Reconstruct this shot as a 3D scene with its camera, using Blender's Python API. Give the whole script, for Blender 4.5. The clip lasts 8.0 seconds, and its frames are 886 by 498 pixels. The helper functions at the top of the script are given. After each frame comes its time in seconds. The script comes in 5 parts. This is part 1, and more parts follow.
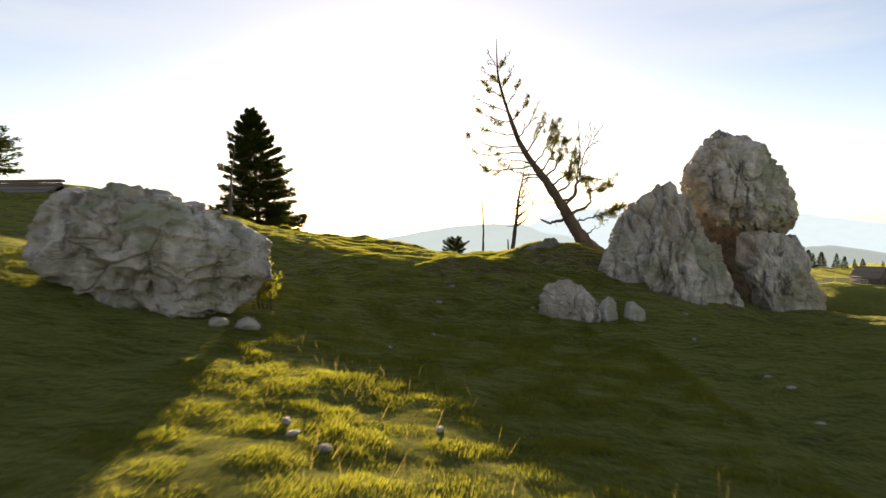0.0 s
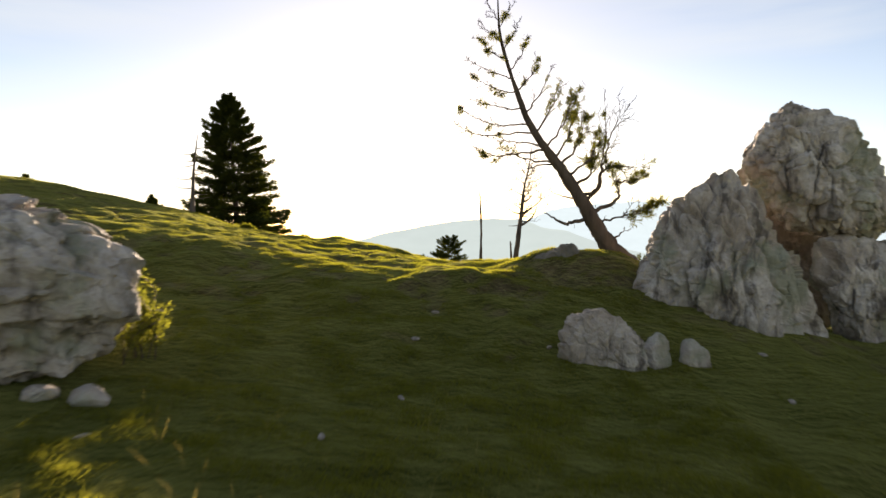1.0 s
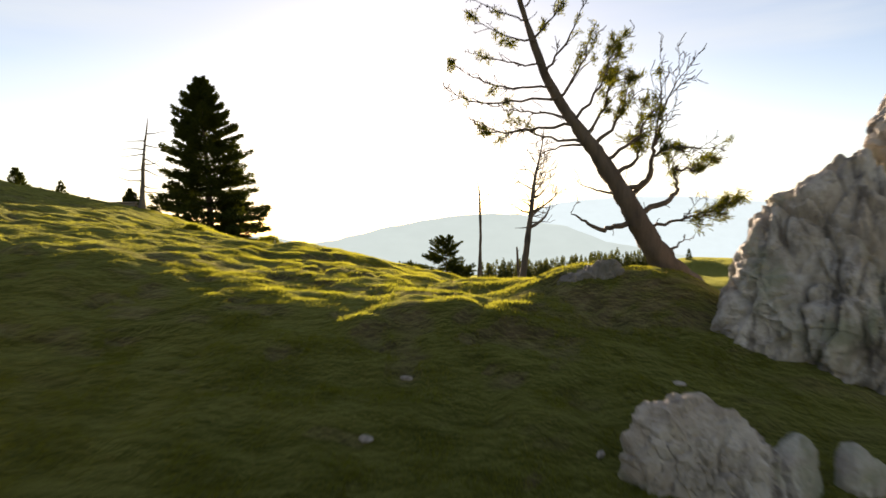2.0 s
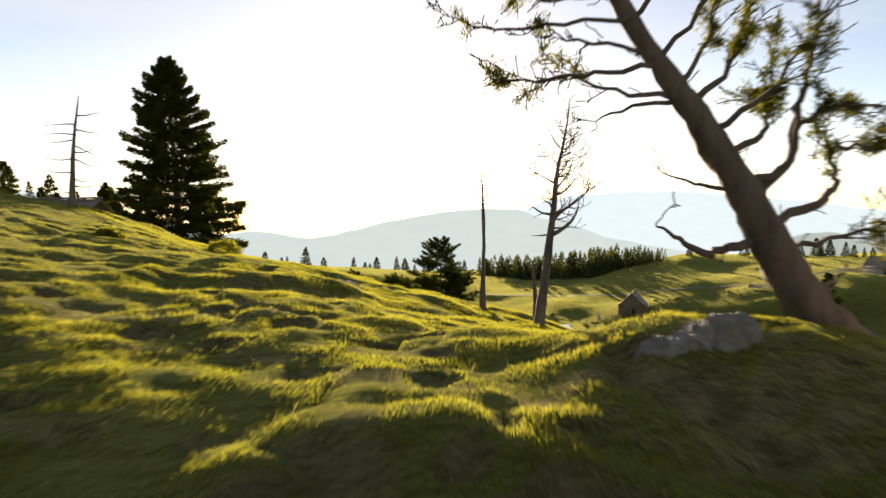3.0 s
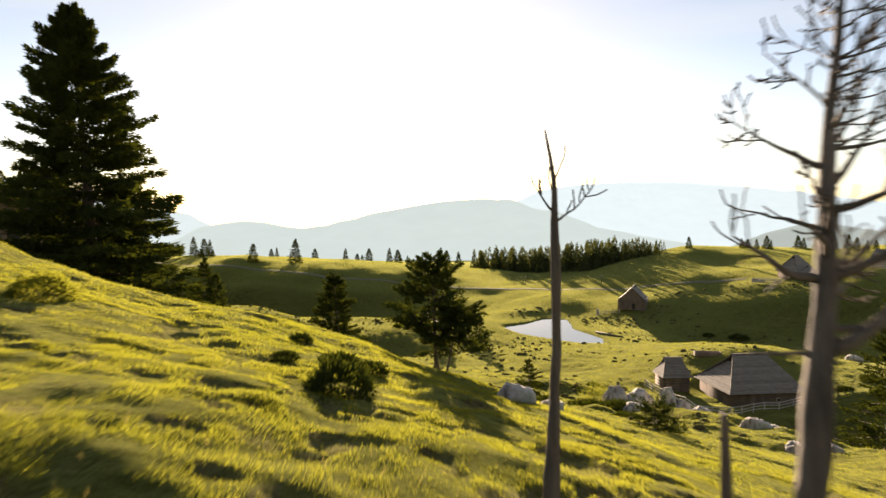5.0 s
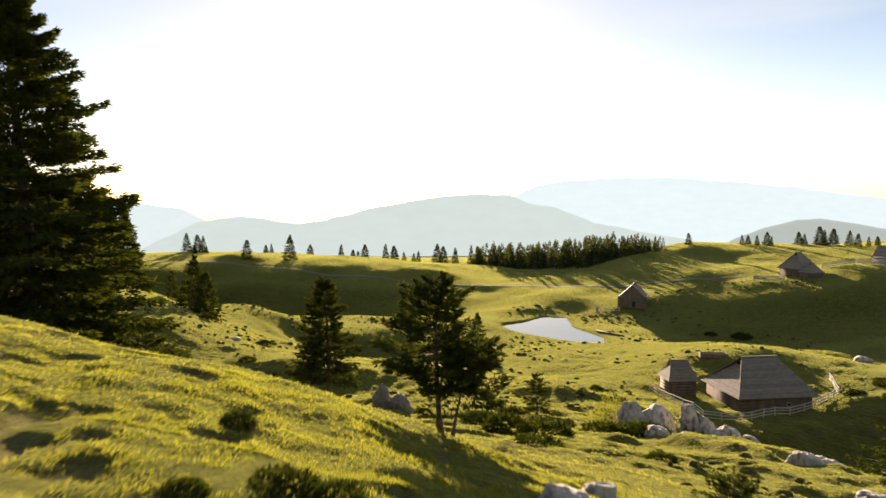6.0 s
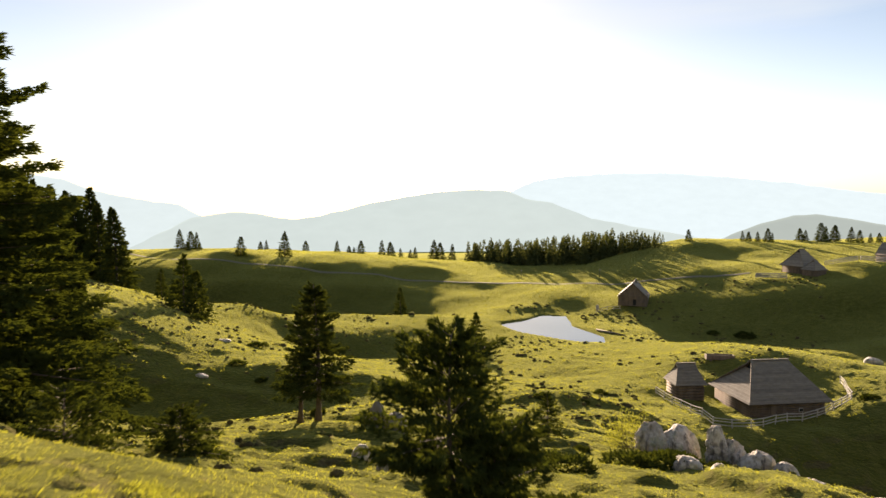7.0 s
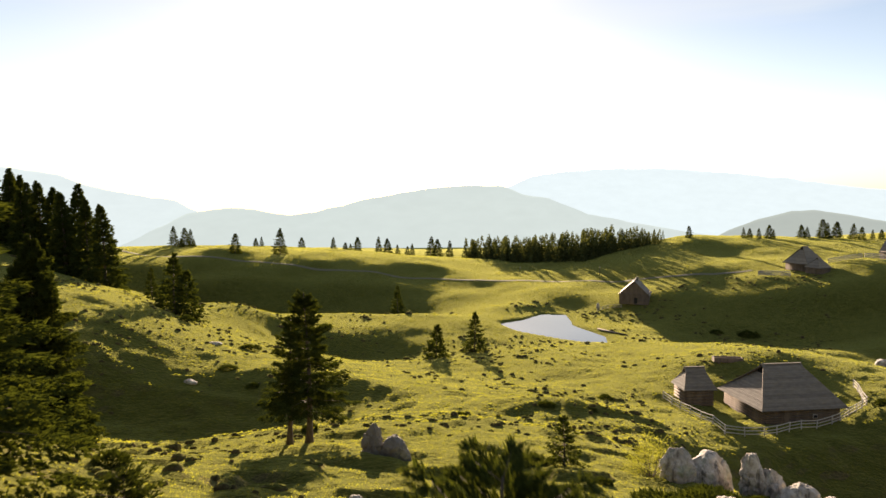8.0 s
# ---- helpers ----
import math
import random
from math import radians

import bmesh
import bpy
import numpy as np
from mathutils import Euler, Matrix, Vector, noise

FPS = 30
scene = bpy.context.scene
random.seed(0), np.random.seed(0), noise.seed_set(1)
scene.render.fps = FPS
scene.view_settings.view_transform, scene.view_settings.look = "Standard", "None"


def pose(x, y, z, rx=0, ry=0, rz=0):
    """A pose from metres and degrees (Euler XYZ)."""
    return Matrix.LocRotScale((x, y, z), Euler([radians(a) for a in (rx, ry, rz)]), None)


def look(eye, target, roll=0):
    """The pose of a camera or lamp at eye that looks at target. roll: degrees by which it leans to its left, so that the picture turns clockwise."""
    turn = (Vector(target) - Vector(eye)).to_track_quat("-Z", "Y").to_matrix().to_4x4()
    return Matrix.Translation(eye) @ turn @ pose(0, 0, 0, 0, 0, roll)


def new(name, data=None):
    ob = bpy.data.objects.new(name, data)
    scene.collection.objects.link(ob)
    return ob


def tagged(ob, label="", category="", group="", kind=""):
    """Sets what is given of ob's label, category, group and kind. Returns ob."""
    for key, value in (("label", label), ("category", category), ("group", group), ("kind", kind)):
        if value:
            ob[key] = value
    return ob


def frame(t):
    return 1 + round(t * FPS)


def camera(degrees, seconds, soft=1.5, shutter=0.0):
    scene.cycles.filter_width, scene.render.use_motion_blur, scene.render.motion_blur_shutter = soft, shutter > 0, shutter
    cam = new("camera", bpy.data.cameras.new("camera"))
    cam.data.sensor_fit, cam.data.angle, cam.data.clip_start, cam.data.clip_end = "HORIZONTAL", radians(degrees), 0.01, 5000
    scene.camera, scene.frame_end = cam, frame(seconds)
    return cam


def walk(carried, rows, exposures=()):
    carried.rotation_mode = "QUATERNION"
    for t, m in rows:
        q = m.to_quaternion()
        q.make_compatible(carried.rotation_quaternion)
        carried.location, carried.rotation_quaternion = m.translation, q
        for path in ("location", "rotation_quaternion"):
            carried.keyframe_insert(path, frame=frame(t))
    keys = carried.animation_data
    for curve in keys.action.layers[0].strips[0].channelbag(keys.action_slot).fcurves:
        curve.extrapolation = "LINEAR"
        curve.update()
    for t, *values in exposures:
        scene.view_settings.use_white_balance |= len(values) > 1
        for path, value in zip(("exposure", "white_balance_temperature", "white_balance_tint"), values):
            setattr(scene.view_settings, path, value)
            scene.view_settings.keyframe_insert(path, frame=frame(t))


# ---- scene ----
cam = camera(70.0, 8.0, soft=1.5, shutter=0.5)
# seconds, x, y, z, pitch, roll, yaw of the drone
PATH = [
    (0.0, 0.000, 0.000, 0.000, -0.856, 0.317, 0.614),
    (0.5, 0.139, 1.823, 0.105, -1.093, 0.263, 0.620),
    (1.0, 0.256, 3.668, 0.209, -1.328, 0.214, 0.598),
    (1.5, 0.352, 5.534, 0.313, -1.562, 0.168, 0.548),
    (2.0, 0.428, 7.415, 0.419, -1.794, 0.126, 0.475),
    (2.5, 0.483, 9.310, 0.526, -2.024, 0.089, 0.381),
    (3.0, 0.518, 11.213, 0.635, -2.251, 0.055, 0.268),
    (3.5, 0.533, 13.123, 0.747, -2.477, 0.026, 0.140),
    (4.0, 0.529, 15.035, 0.862, -2.700, 0.000, 0.000),
    (4.5, 0.505, 16.946, 0.981, -2.920, -0.022, -0.150),
    (5.0, 0.462, 18.852, 1.104, -3.138, -0.039, -0.308),
    (5.5, 0.401, 20.750, 1.233, -3.353, -0.052, -0.469),
    (6.0, 0.321, 22.637, 1.367, -3.564, -0.062, -0.633),
    (6.5, 0.224, 24.509, 1.508, -3.773, -0.067, -0.795),
    (7.0, 0.108, 26.362, 1.655, -3.977, -0.069, -0.952),
    (7.5, -0.025, 28.194, 1.811, -4.178, -0.066, -1.103),
    (8.0, -0.176, 30.000, 1.974, -4.376, -0.059, -1.245),
]
walk(cam, [(t, pose(x, y, z, 90 + pitch, roll, yaw)) for t, x, y, z, pitch, roll, yaw in PATH],
     exposures=[(0.0, 2.15, 7750, 24), (8.0, 2.15, 7750, 24)])

# ---------------------------------------------------------------- light
SUN_UP, SUN_LEFT = 9.0, 4.0
toward_sun = Vector((-math.sin(radians(SUN_LEFT)) * math.cos(radians(SUN_UP)),
                     math.cos(radians(SUN_LEFT)) * math.cos(radians(SUN_UP)), math.sin(radians(SUN_UP))))
sun = new("sun", bpy.data.lights.new("sun", "SUN"))
sun.data.energy, sun.data.angle, sun.data.color = 5.0, radians(0.6), (1.0, 0.90, 0.72)
sun.matrix_world = look(toward_sun * 300, (0, 0, 0))

world = bpy.data.worlds.new("sky")
scene.world = world
world.use_nodes = True
wn, wl = world.node_tree.nodes, world.node_tree.links
sky = wn.new("ShaderNodeTexSky")
sky.sky_type, sky.sun_disc = "NISHITA", False
sky.sun_elevation, sky.sun_rotation = radians(SUN_UP), radians(-SUN_LEFT)
sky.altitude, sky.air_density, sky.dust_density, sky.ozone_density = 1500, 1.0, 0.8, 1.3
wn["Background"].inputs["Strength"].default_value = 0.050
# thin high cirrus
wco, wmap, wnoise, wramp, wmix = (wn.new("ShaderNode" + k) for k in ("TexCoord", "Mapping", "TexNoise", "ValToRGB", "Mix"))
wmap.inputs["Scale"].default_value, wmap.inputs["Rotation"].default_value = (1.2, 1.2, 9.0), (0, radians(4), 0)
wnoise.inputs["Scale"].default_value, wnoise.inputs["Detail"].default_value = 1.6, 5
wramp.color_ramp.elements[0].position, wramp.color_ramp.elements[1].position = 0.42, 0.70
wramp.color_ramp.elements[1].color = (0.55, 0.55, 0.55, 1)
wmix.data_type = "RGBA"
wmix.inputs[7].default_value = (3.5, 4.35, 4.8, 1)
wl.new(wco.outputs["Generated"], wmap.inputs[0])
wl.new(wmap.outputs[0], wnoise.inputs["Vector"])
wl.new(wnoise.outputs["Fac"], wramp.inputs[0])
wl.new(wramp.outputs[0], wmix.inputs[0])
wl.new(sky.outputs[0], wmix.inputs[6])
wl.new(wmix.outputs[2], wn["Background"].inputs["Color"])


# ---------------------------------------------------------------- materials
def material(name):
    m = bpy.data.materials.new(name)
    m.use_nodes = True
    t = m.node_tree
    t.nodes.clear()
    return m, t, t.nodes.new("ShaderNodeOutputMaterial")


def node(t, kind, **sets):
    n = t.nodes.new(kind)
    for key, value in sets.items():
        n.inputs[key.replace("_", " ")].default_value = value
    return n


def noise_fac(t, scale, detail=4.0, rough=0.6, stretch=(1, 1, 1), space="Object"):
    co, mp = node(t, "ShaderNodeTexCoord"), node(t, "ShaderNodeMapping")
    mp.inputs["Scale"].default_value = stretch
    n = node(t, "ShaderNodeTexNoise", Scale=scale, Detail=detail, Roughness=rough)
    t.links.new(co.outputs[space], mp.inputs[0])
    t.links.new(mp.outputs[0], n.inputs["Vector"])
    return n.outputs["Fac"]


def ramp(t, fac, *stops):
    r = node(t, "ShaderNodeValToRGB")
    e = r.color_ramp.elements
    while len(e) < len(stops):
        e.new(0.5)
    for el, (at, c) in zip(e, stops):
        el.position, el.color = at, (*c, 1)
    t.links.new(fac, r.inputs[0])
    return r.outputs[0]


def mixed(t, fac, a, b, mode="MIX"):
    m = t.nodes.new("ShaderNodeMix")
    m.data_type, m.blend_type = "RGBA", mode
    for sock, v in ((m.inputs[0], fac), (m.inputs[6], a), (m.inputs[7], b)):
        if isinstance(v, (int, float)):
            sock.default_value = v
        elif isinstance(v, tuple):
            sock.default_value = (*v, 1)
        else:
            t.links.new(v, sock)
    return m.outputs[2]


def bump(t, fac, strength, distance):
    b = node(t, "ShaderNodeBump", Strength=strength, Distance=distance)
    t.links.new(fac, b.inputs["Height"])
    return b.outputs[0]


def plain(name, low, high, scale, rough=0.8, bump_by=0.02, stretch=(1, 1, 1), fine=6.0, per_object=0.0):
    """Two tones mixed by a broad and a fine noise, with relief."""
    m, t, out = material(name)
    b = node(t, "ShaderNodeBsdfPrincipled", Roughness=rough)
    a = noise_fac(t, scale, 5, 0.65, stretch)
    f = noise_fac(t, scale * fine, 4, 0.7, stretch)
    col = mixed(t, f, ramp(t, a, (0.32, low), (0.68, high)), tuple(c * 0.55 for c in low))
    col = mixed(t, 0.55, col, ramp(t, a, (0.3, low), (0.7, high)))
    if per_object:
        info = t.nodes.new("ShaderNodeObjectInfo")
        col = mixed(t, per_object, col, ramp(t, info.outputs["Random"], (0.0, low), (1.0, high)))
    t.links.new(col, b.inputs["Base Color"])
    t.links.new(bump(t, f, 0.7, bump_by), b.inputs["Normal"])
    t.links.new(b.outputs[0], out.inputs[0])
    return m


def leafy(name, tones, shine, gloss=0.0, share=0.5):
    """Thin leaves, blades or needles: light is reflected and shines through; each piece has its own tone."""
    m, t, out = material(name)
    geo = t.nodes.new("ShaderNodeNewGeometry")
    col = ramp(t, geo.outputs["Random Per Island"], *((i / (len(tones) - 1), c) for i, c in enumerate(tones)))
    broad = noise_fac(t, 0.35, 3, 0.6, space="Object")
    col = mixed(t, ramp(t, broad, (0.35, (0, 0, 0)), (0.7, (0.6, 0.6, 0.6))), col, tones[-1])
    d = t.nodes.new("ShaderNodeBsdfDiffuse")
    tr = t.nodes.new("ShaderNodeBsdfTranslucent")
    t.links.new(col, d.inputs["Color"])
    t.links.new(mixed(t, 1.0, col, shine, "MULTIPLY"), tr.inputs["Color"])
    mx = node(t, "ShaderNodeMixShader", Fac=share)
    t.links.new(d.outputs[0], mx.inputs[1])
    t.links.new(tr.outputs[0], mx.inputs[2])
    last = mx.outputs[0]
    if gloss:
        g = node(t, "ShaderNodeBsdfGlossy", Roughness=0.45)
        m2 = node(t, "ShaderNodeMixShader", Fac=gloss)
        t.links.new(last, m2.inputs[1])
        t.links.new(g.outputs[0], m2.inputs[2])
        last = m2.outputs[0]
    t.links.new(last, out.inputs[0])
    return m


def meadow():
    m, t, out = material("meadow")
    b = node(t, "ShaderNodeBsdfPrincipled", Roughness=0.95)
    b.inputs["Specular IOR Level"].default_value = 0.0
    b.inputs["Sheen Weight"].default_value, b.inputs["Sheen Roughness"].default_value = 0.41, 0.36
    b.inputs["Sheen Tint"].default_value = (0.66, 0.67, 0.21, 1)
    broad, mid, fine = noise_fac(t, 0.06, 4), noise_fac(t, 0.9, 5), noise_fac(t, 14, 5, 0.75)
    grass = ramp(t, mid, (0.28, (0.028, 0.031, 0.007)), (0.5, (0.056, 0.058, 0.013)), (0.75, (0.095, 0.092, 0.026)))
    grass = mixed(t, ramp(t, broad, (0.4, (0, 0, 0)), (0.68, (0.7, 0.7, 0.7))), grass, (0.074, 0.076, 0.018))
    grass = mixed(t, ramp(t, fine, (0.35, (0.45, 0.45, 0.45)), (0.58, (0, 0, 0))), grass, (0.03, 0.036, 0.007))
    # bare earth shows on the steep faces of the little steps
    geo = t.nodes.new("ShaderNodeNewGeometry")
    sep = t.nodes.new("ShaderNodeSeparateXYZ")
    t.links.new(geo.outputs["True Normal"], sep.inputs[0])
    steep = ramp(t, sep.outputs["Z"], (0.72, (0.8, 0.8, 0.8)), (0.87, (0, 0, 0)))
    earth = ramp(t, noise_fac(t, 5, 4), (0.3, (0.035, 0.026, 0.015)), (0.7, (0.115, 0.087, 0.052)))
    bare = t.nodes.new("ShaderNodeAttribute")
    bare.attribute_name = "trodden"
    col = mixed(t, bare.outputs["Fac"], mixed(t, steep, grass, earth), earth)
    t.links.new(col, b.inputs["Base Color"])
    # tufts, under the finer grain of the turf
    tufts = node(t, "ShaderNodeBump", Strength=0.9, Distance=0.30)
    t.links.new(noise_fac(t, 1.7, 4, 0.62, (1, 1.5, 1)), tufts.inputs["Height"])
    turf = node(t, "ShaderNodeBump", Strength=0.9, Distance=0.05)
    t.links.new(fine, turf.inputs["Height"])
    t.links.new(tufts.outputs[0], turf.inputs["Normal"])
    t.links.new(turf.outputs[0], b.inputs["Normal"])
    t.links.new(b.outputs[0], out.inputs[0])
    return m


def limestone(name, weathered=(0.42, 0.62), second_tone=(0.29, 0.21, 0.155)):
    m, t, out = material(name)
    b = node(t, "ShaderNodeBsdfPrincipled", Roughness=0.88)
    broad, mid, fine = noise_fac(t, 0.55, 4), noise_fac(t, 2.4, 7, 0.66, (1, 1, 0.7)), noise_fac(t, 22, 5, 0.7)
    col = ramp(t, mid, (0.30, (0.19, 0.165, 0.14)), (0.48, (0.40, 0.36, 0.315)), (0.70, (0.62, 0.58, 0.53)))
    # rusty and pale weathered areas
    col = mixed(t, ramp(t, broad, (weathered[0], (0, 0, 0)), (weathered[1], (0.6, 0.6, 0.6))), col, second_tone)
    pale = ramp(t, noise_fac(t, 1.3, 6, 0.7), (0.52, (0, 0, 0)), (0.64, (0.6, 0.6, 0.6)))
    col = mixed(t, pale, col, (0.60, 0.57, 0.53))
    # black water streaks and lichen
    streak = noise_fac(t, 2.0, 7, 0.72, (1.5, 1.5, 0.35))
    col = mixed(t, ramp(t, streak, (0.38, (0.85, 0.85, 0.85)), (0.48, (0, 0, 0))), col, (0.075, 0.06, 0.05))
    blot = ramp(t, noise_fac(t, 7.0, 5, 0.7), (0.30, (0.7, 0.7, 0.7)), (0.40, (0, 0, 0)))
    col = mixed(t, blot, col, (0.15, 0.125, 0.105))
    col = mixed(t, ramp(t, fine, (0.30, (0.4, 0.4, 0.4)), (0.5, (0, 0, 0))), col, (0.22, 0.185, 0.155))
    moss = ramp(t, noise_fac(t, 1.1, 5, 0.65), (0.50, (0, 0, 0)), (0.62, (0.65, 0.65, 0.65)))
    col = mixed(t, moss, col, (0.22, 0.25, 0.17))
    # low thresholds pull the whole stone most of the way to this tone
    if weathered[0] < 0.2:
        col = mixed(t, 0.72, col, second_tone)
    t.links.new(col, b.inputs["Base Color"])
    add = node(t, "ShaderNodeMath")
    t.links.new(fine, add.inputs[0])
    t.links.new(mid, add.inputs[1])
    t.links.new(bump(t, add.outputs[0], 0.8, 0.05), b.inputs["Normal"])
    t.links.new(b.outputs[0], out.inputs[0])
    return m


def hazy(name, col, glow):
    """Mountains miles off; the bright haze before them is painted in as pale emission."""
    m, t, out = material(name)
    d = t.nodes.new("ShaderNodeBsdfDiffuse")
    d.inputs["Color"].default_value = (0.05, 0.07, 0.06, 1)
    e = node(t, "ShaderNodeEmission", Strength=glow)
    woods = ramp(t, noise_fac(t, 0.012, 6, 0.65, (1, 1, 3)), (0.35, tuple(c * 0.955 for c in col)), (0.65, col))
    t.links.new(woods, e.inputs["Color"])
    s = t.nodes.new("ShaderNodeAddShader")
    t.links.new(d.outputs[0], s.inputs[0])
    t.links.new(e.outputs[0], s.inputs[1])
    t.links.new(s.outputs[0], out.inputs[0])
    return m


def water_surface():
    m, t, out = material("pond_water")
    b = node(t, "ShaderNodeBsdfPrincipled", Roughness=0.04)
    b.inputs["Base Color"].default_value = (0.10, 0.13, 0.14, 1)
    b.inputs["IOR"].default_value = 1.42
    t.links.new(bump(t, noise_fac(t, 1.5, 3), 0.04, 0.01), b.inputs["Normal"])
    t.links.new(b.outputs[0], out.inputs[0])
    return m


MEADOW, STONE, WATER = meadow(), limestone("limestone"), water_surface()
# earth brown, darkened to paint in the shade deep between the split blocks
SHADED_EARTHY = limestone("shaded_earthy_stone", (0.1, 0.3), (0.075, 0.052, 0.035))
# limestone pulled to a darker grey-brown
DARK_STONE = limestone("dark_stone", (0.1, 0.3), (0.12, 0.105, 0.085))
BLADES = leafy("grass_blades", [(0.064, 0.074, 0.013), (0.093, 0.101, 0.020), (0.122, 0.121, 0.029)], (2.3, 2.2, 1.05), share=0.64)
STRAW = leafy("dry_stems", [(0.20, 0.17, 0.06), (0.32, 0.27, 0.12)], (1.2, 1.1, 0.7))
NEEDLES = leafy("spruce_needles", [(0.025, 0.036, 0.011), (0.040, 0.053, 0.015), (0.058, 0.070, 0.018)], (1.6, 1.5, 0.55), share=0.22)
LARCH = leafy("sparse_needles", [(0.045, 0.058, 0.013), (0.072, 0.082, 0.019), (0.105, 0.108, 0.026)], (1.8, 1.7, 0.6), share=0.5)
# paler than the near needles: distance haze put into their colour
HAZED_FIRS = leafy("haze_paled_needles", [(0.04, 0.055, 0.022), (0.065, 0.08, 0.032), (0.10, 0.11, 0.045)], (1.7, 1.6, 0.9), share=0.28)
SHRUBBY = leafy("shrub_leaves", [(0.10, 0.12, 0.03), (0.15, 0.165, 0.045), (0.20, 0.21, 0.07)], (1.5, 1.4, 0.5), share=0.5)
BARK = plain("bark", (0.050, 0.036, 0.026), (0.145, 0.108, 0.078), 6, 0.9, 0.03, (1, 1, 0.25))
GREYWOOD = plain("weathered_dead_wood", (0.035, 0.026, 0.019), (0.20, 0.158, 0.12), 4, 0.85, 0.05, (1.4, 1.4, 0.18))
SHINGLE = plain("grey_shingles", (0.10, 0.084, 0.066), (0.25, 0.21, 0.165), 1.2, 0.8, 0.03, (1, 1, 3), per_object=0.4)
PLANK = plain("brown_timber", (0.085, 0.060, 0.044), (0.20, 0.145, 0.105), 2.0, 0.85, 0.02, (1, 1, 0.2))
FENCEWOOD = plain("grey_fence_wood", (0.30, 0.275, 0.24), (0.58, 0.54, 0.49), 3, 0.85, 0.01, (1, 1, 1))
TRACKWAY = plain("worn_track", (0.085, 0.08, 0.042), (0.165, 0.15, 0.09), 1.5, 0.95, 0.03)
GRAVEL = plain("track_gravel", (0.13, 0.118, 0.08), (0.25, 0.225, 0.165), 2, 0.95, 0.03)
DARK = plain("dark_opening", (0.008, 0.007, 0.006), (0.02, 0.017, 0.014), 2, 0.9, 0.01)
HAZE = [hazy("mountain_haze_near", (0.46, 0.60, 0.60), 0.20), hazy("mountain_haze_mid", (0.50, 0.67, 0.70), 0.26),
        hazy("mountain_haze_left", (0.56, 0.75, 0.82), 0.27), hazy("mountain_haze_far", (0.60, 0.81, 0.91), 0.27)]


# ---------------------------------------------------------------- tools
def lattice(ix, iy, iz, seed):
    h = (ix.astype(np.int64) * 374761393 + iy.astype(np.int64) * 668265263 + iz.astype(np.int64) * 2147483647 + seed * 974711) & 0xFFFFFFFF
    h = ((h ^ (h >> 13)) * 1103515245) & 0xFFFFFFFF
    h = ((h ^ (h >> 16)) * 668265263) & 0xFFFFFFFF
    return ((h ^ (h >> 15)) & 0xFFFFFF) / 16777215.0


def rough(x, y, z=0.0, seed=0):
    """Smooth value noise, -1 to 1."""
    x, y, z = np.broadcast_arrays(np.asarray(x, float), np.asarray(y, float), np.asarray(z, float))
    ix, iy, iz = np.floor(x), np.floor(y), np.floor(z)
    fx, fy, fz = x - ix, y - iy, z - iz
    fx, fy, fz = (f * f * (3 - 2 * f) for f in (fx, fy, fz))
    total = 0
    flat = not np.any(z)
    for dz in ((0,) if flat else (0, 1)):
        wz = 1 if flat else (fz if dz else 1 - fz)
        for dy in (0, 1):
            for dx in (0, 1):
                total = total + lattice(ix + dx, iy + dy, iz + dz, seed) * (fx if dx else 1 - fx) * (fy if dy else 1 - fy) * wz
    return total * 2 - 1


def fbm(x, y, z=0.0, octaves=4, seed=0, gain=0.5):
    total, amp = 0, 1.0
    for k in range(octaves):
        total = total + amp * rough(x * 2**k, y * 2**k, np.asarray(z) * 2**k, seed + 17 * k)
        amp *= gain
    return total


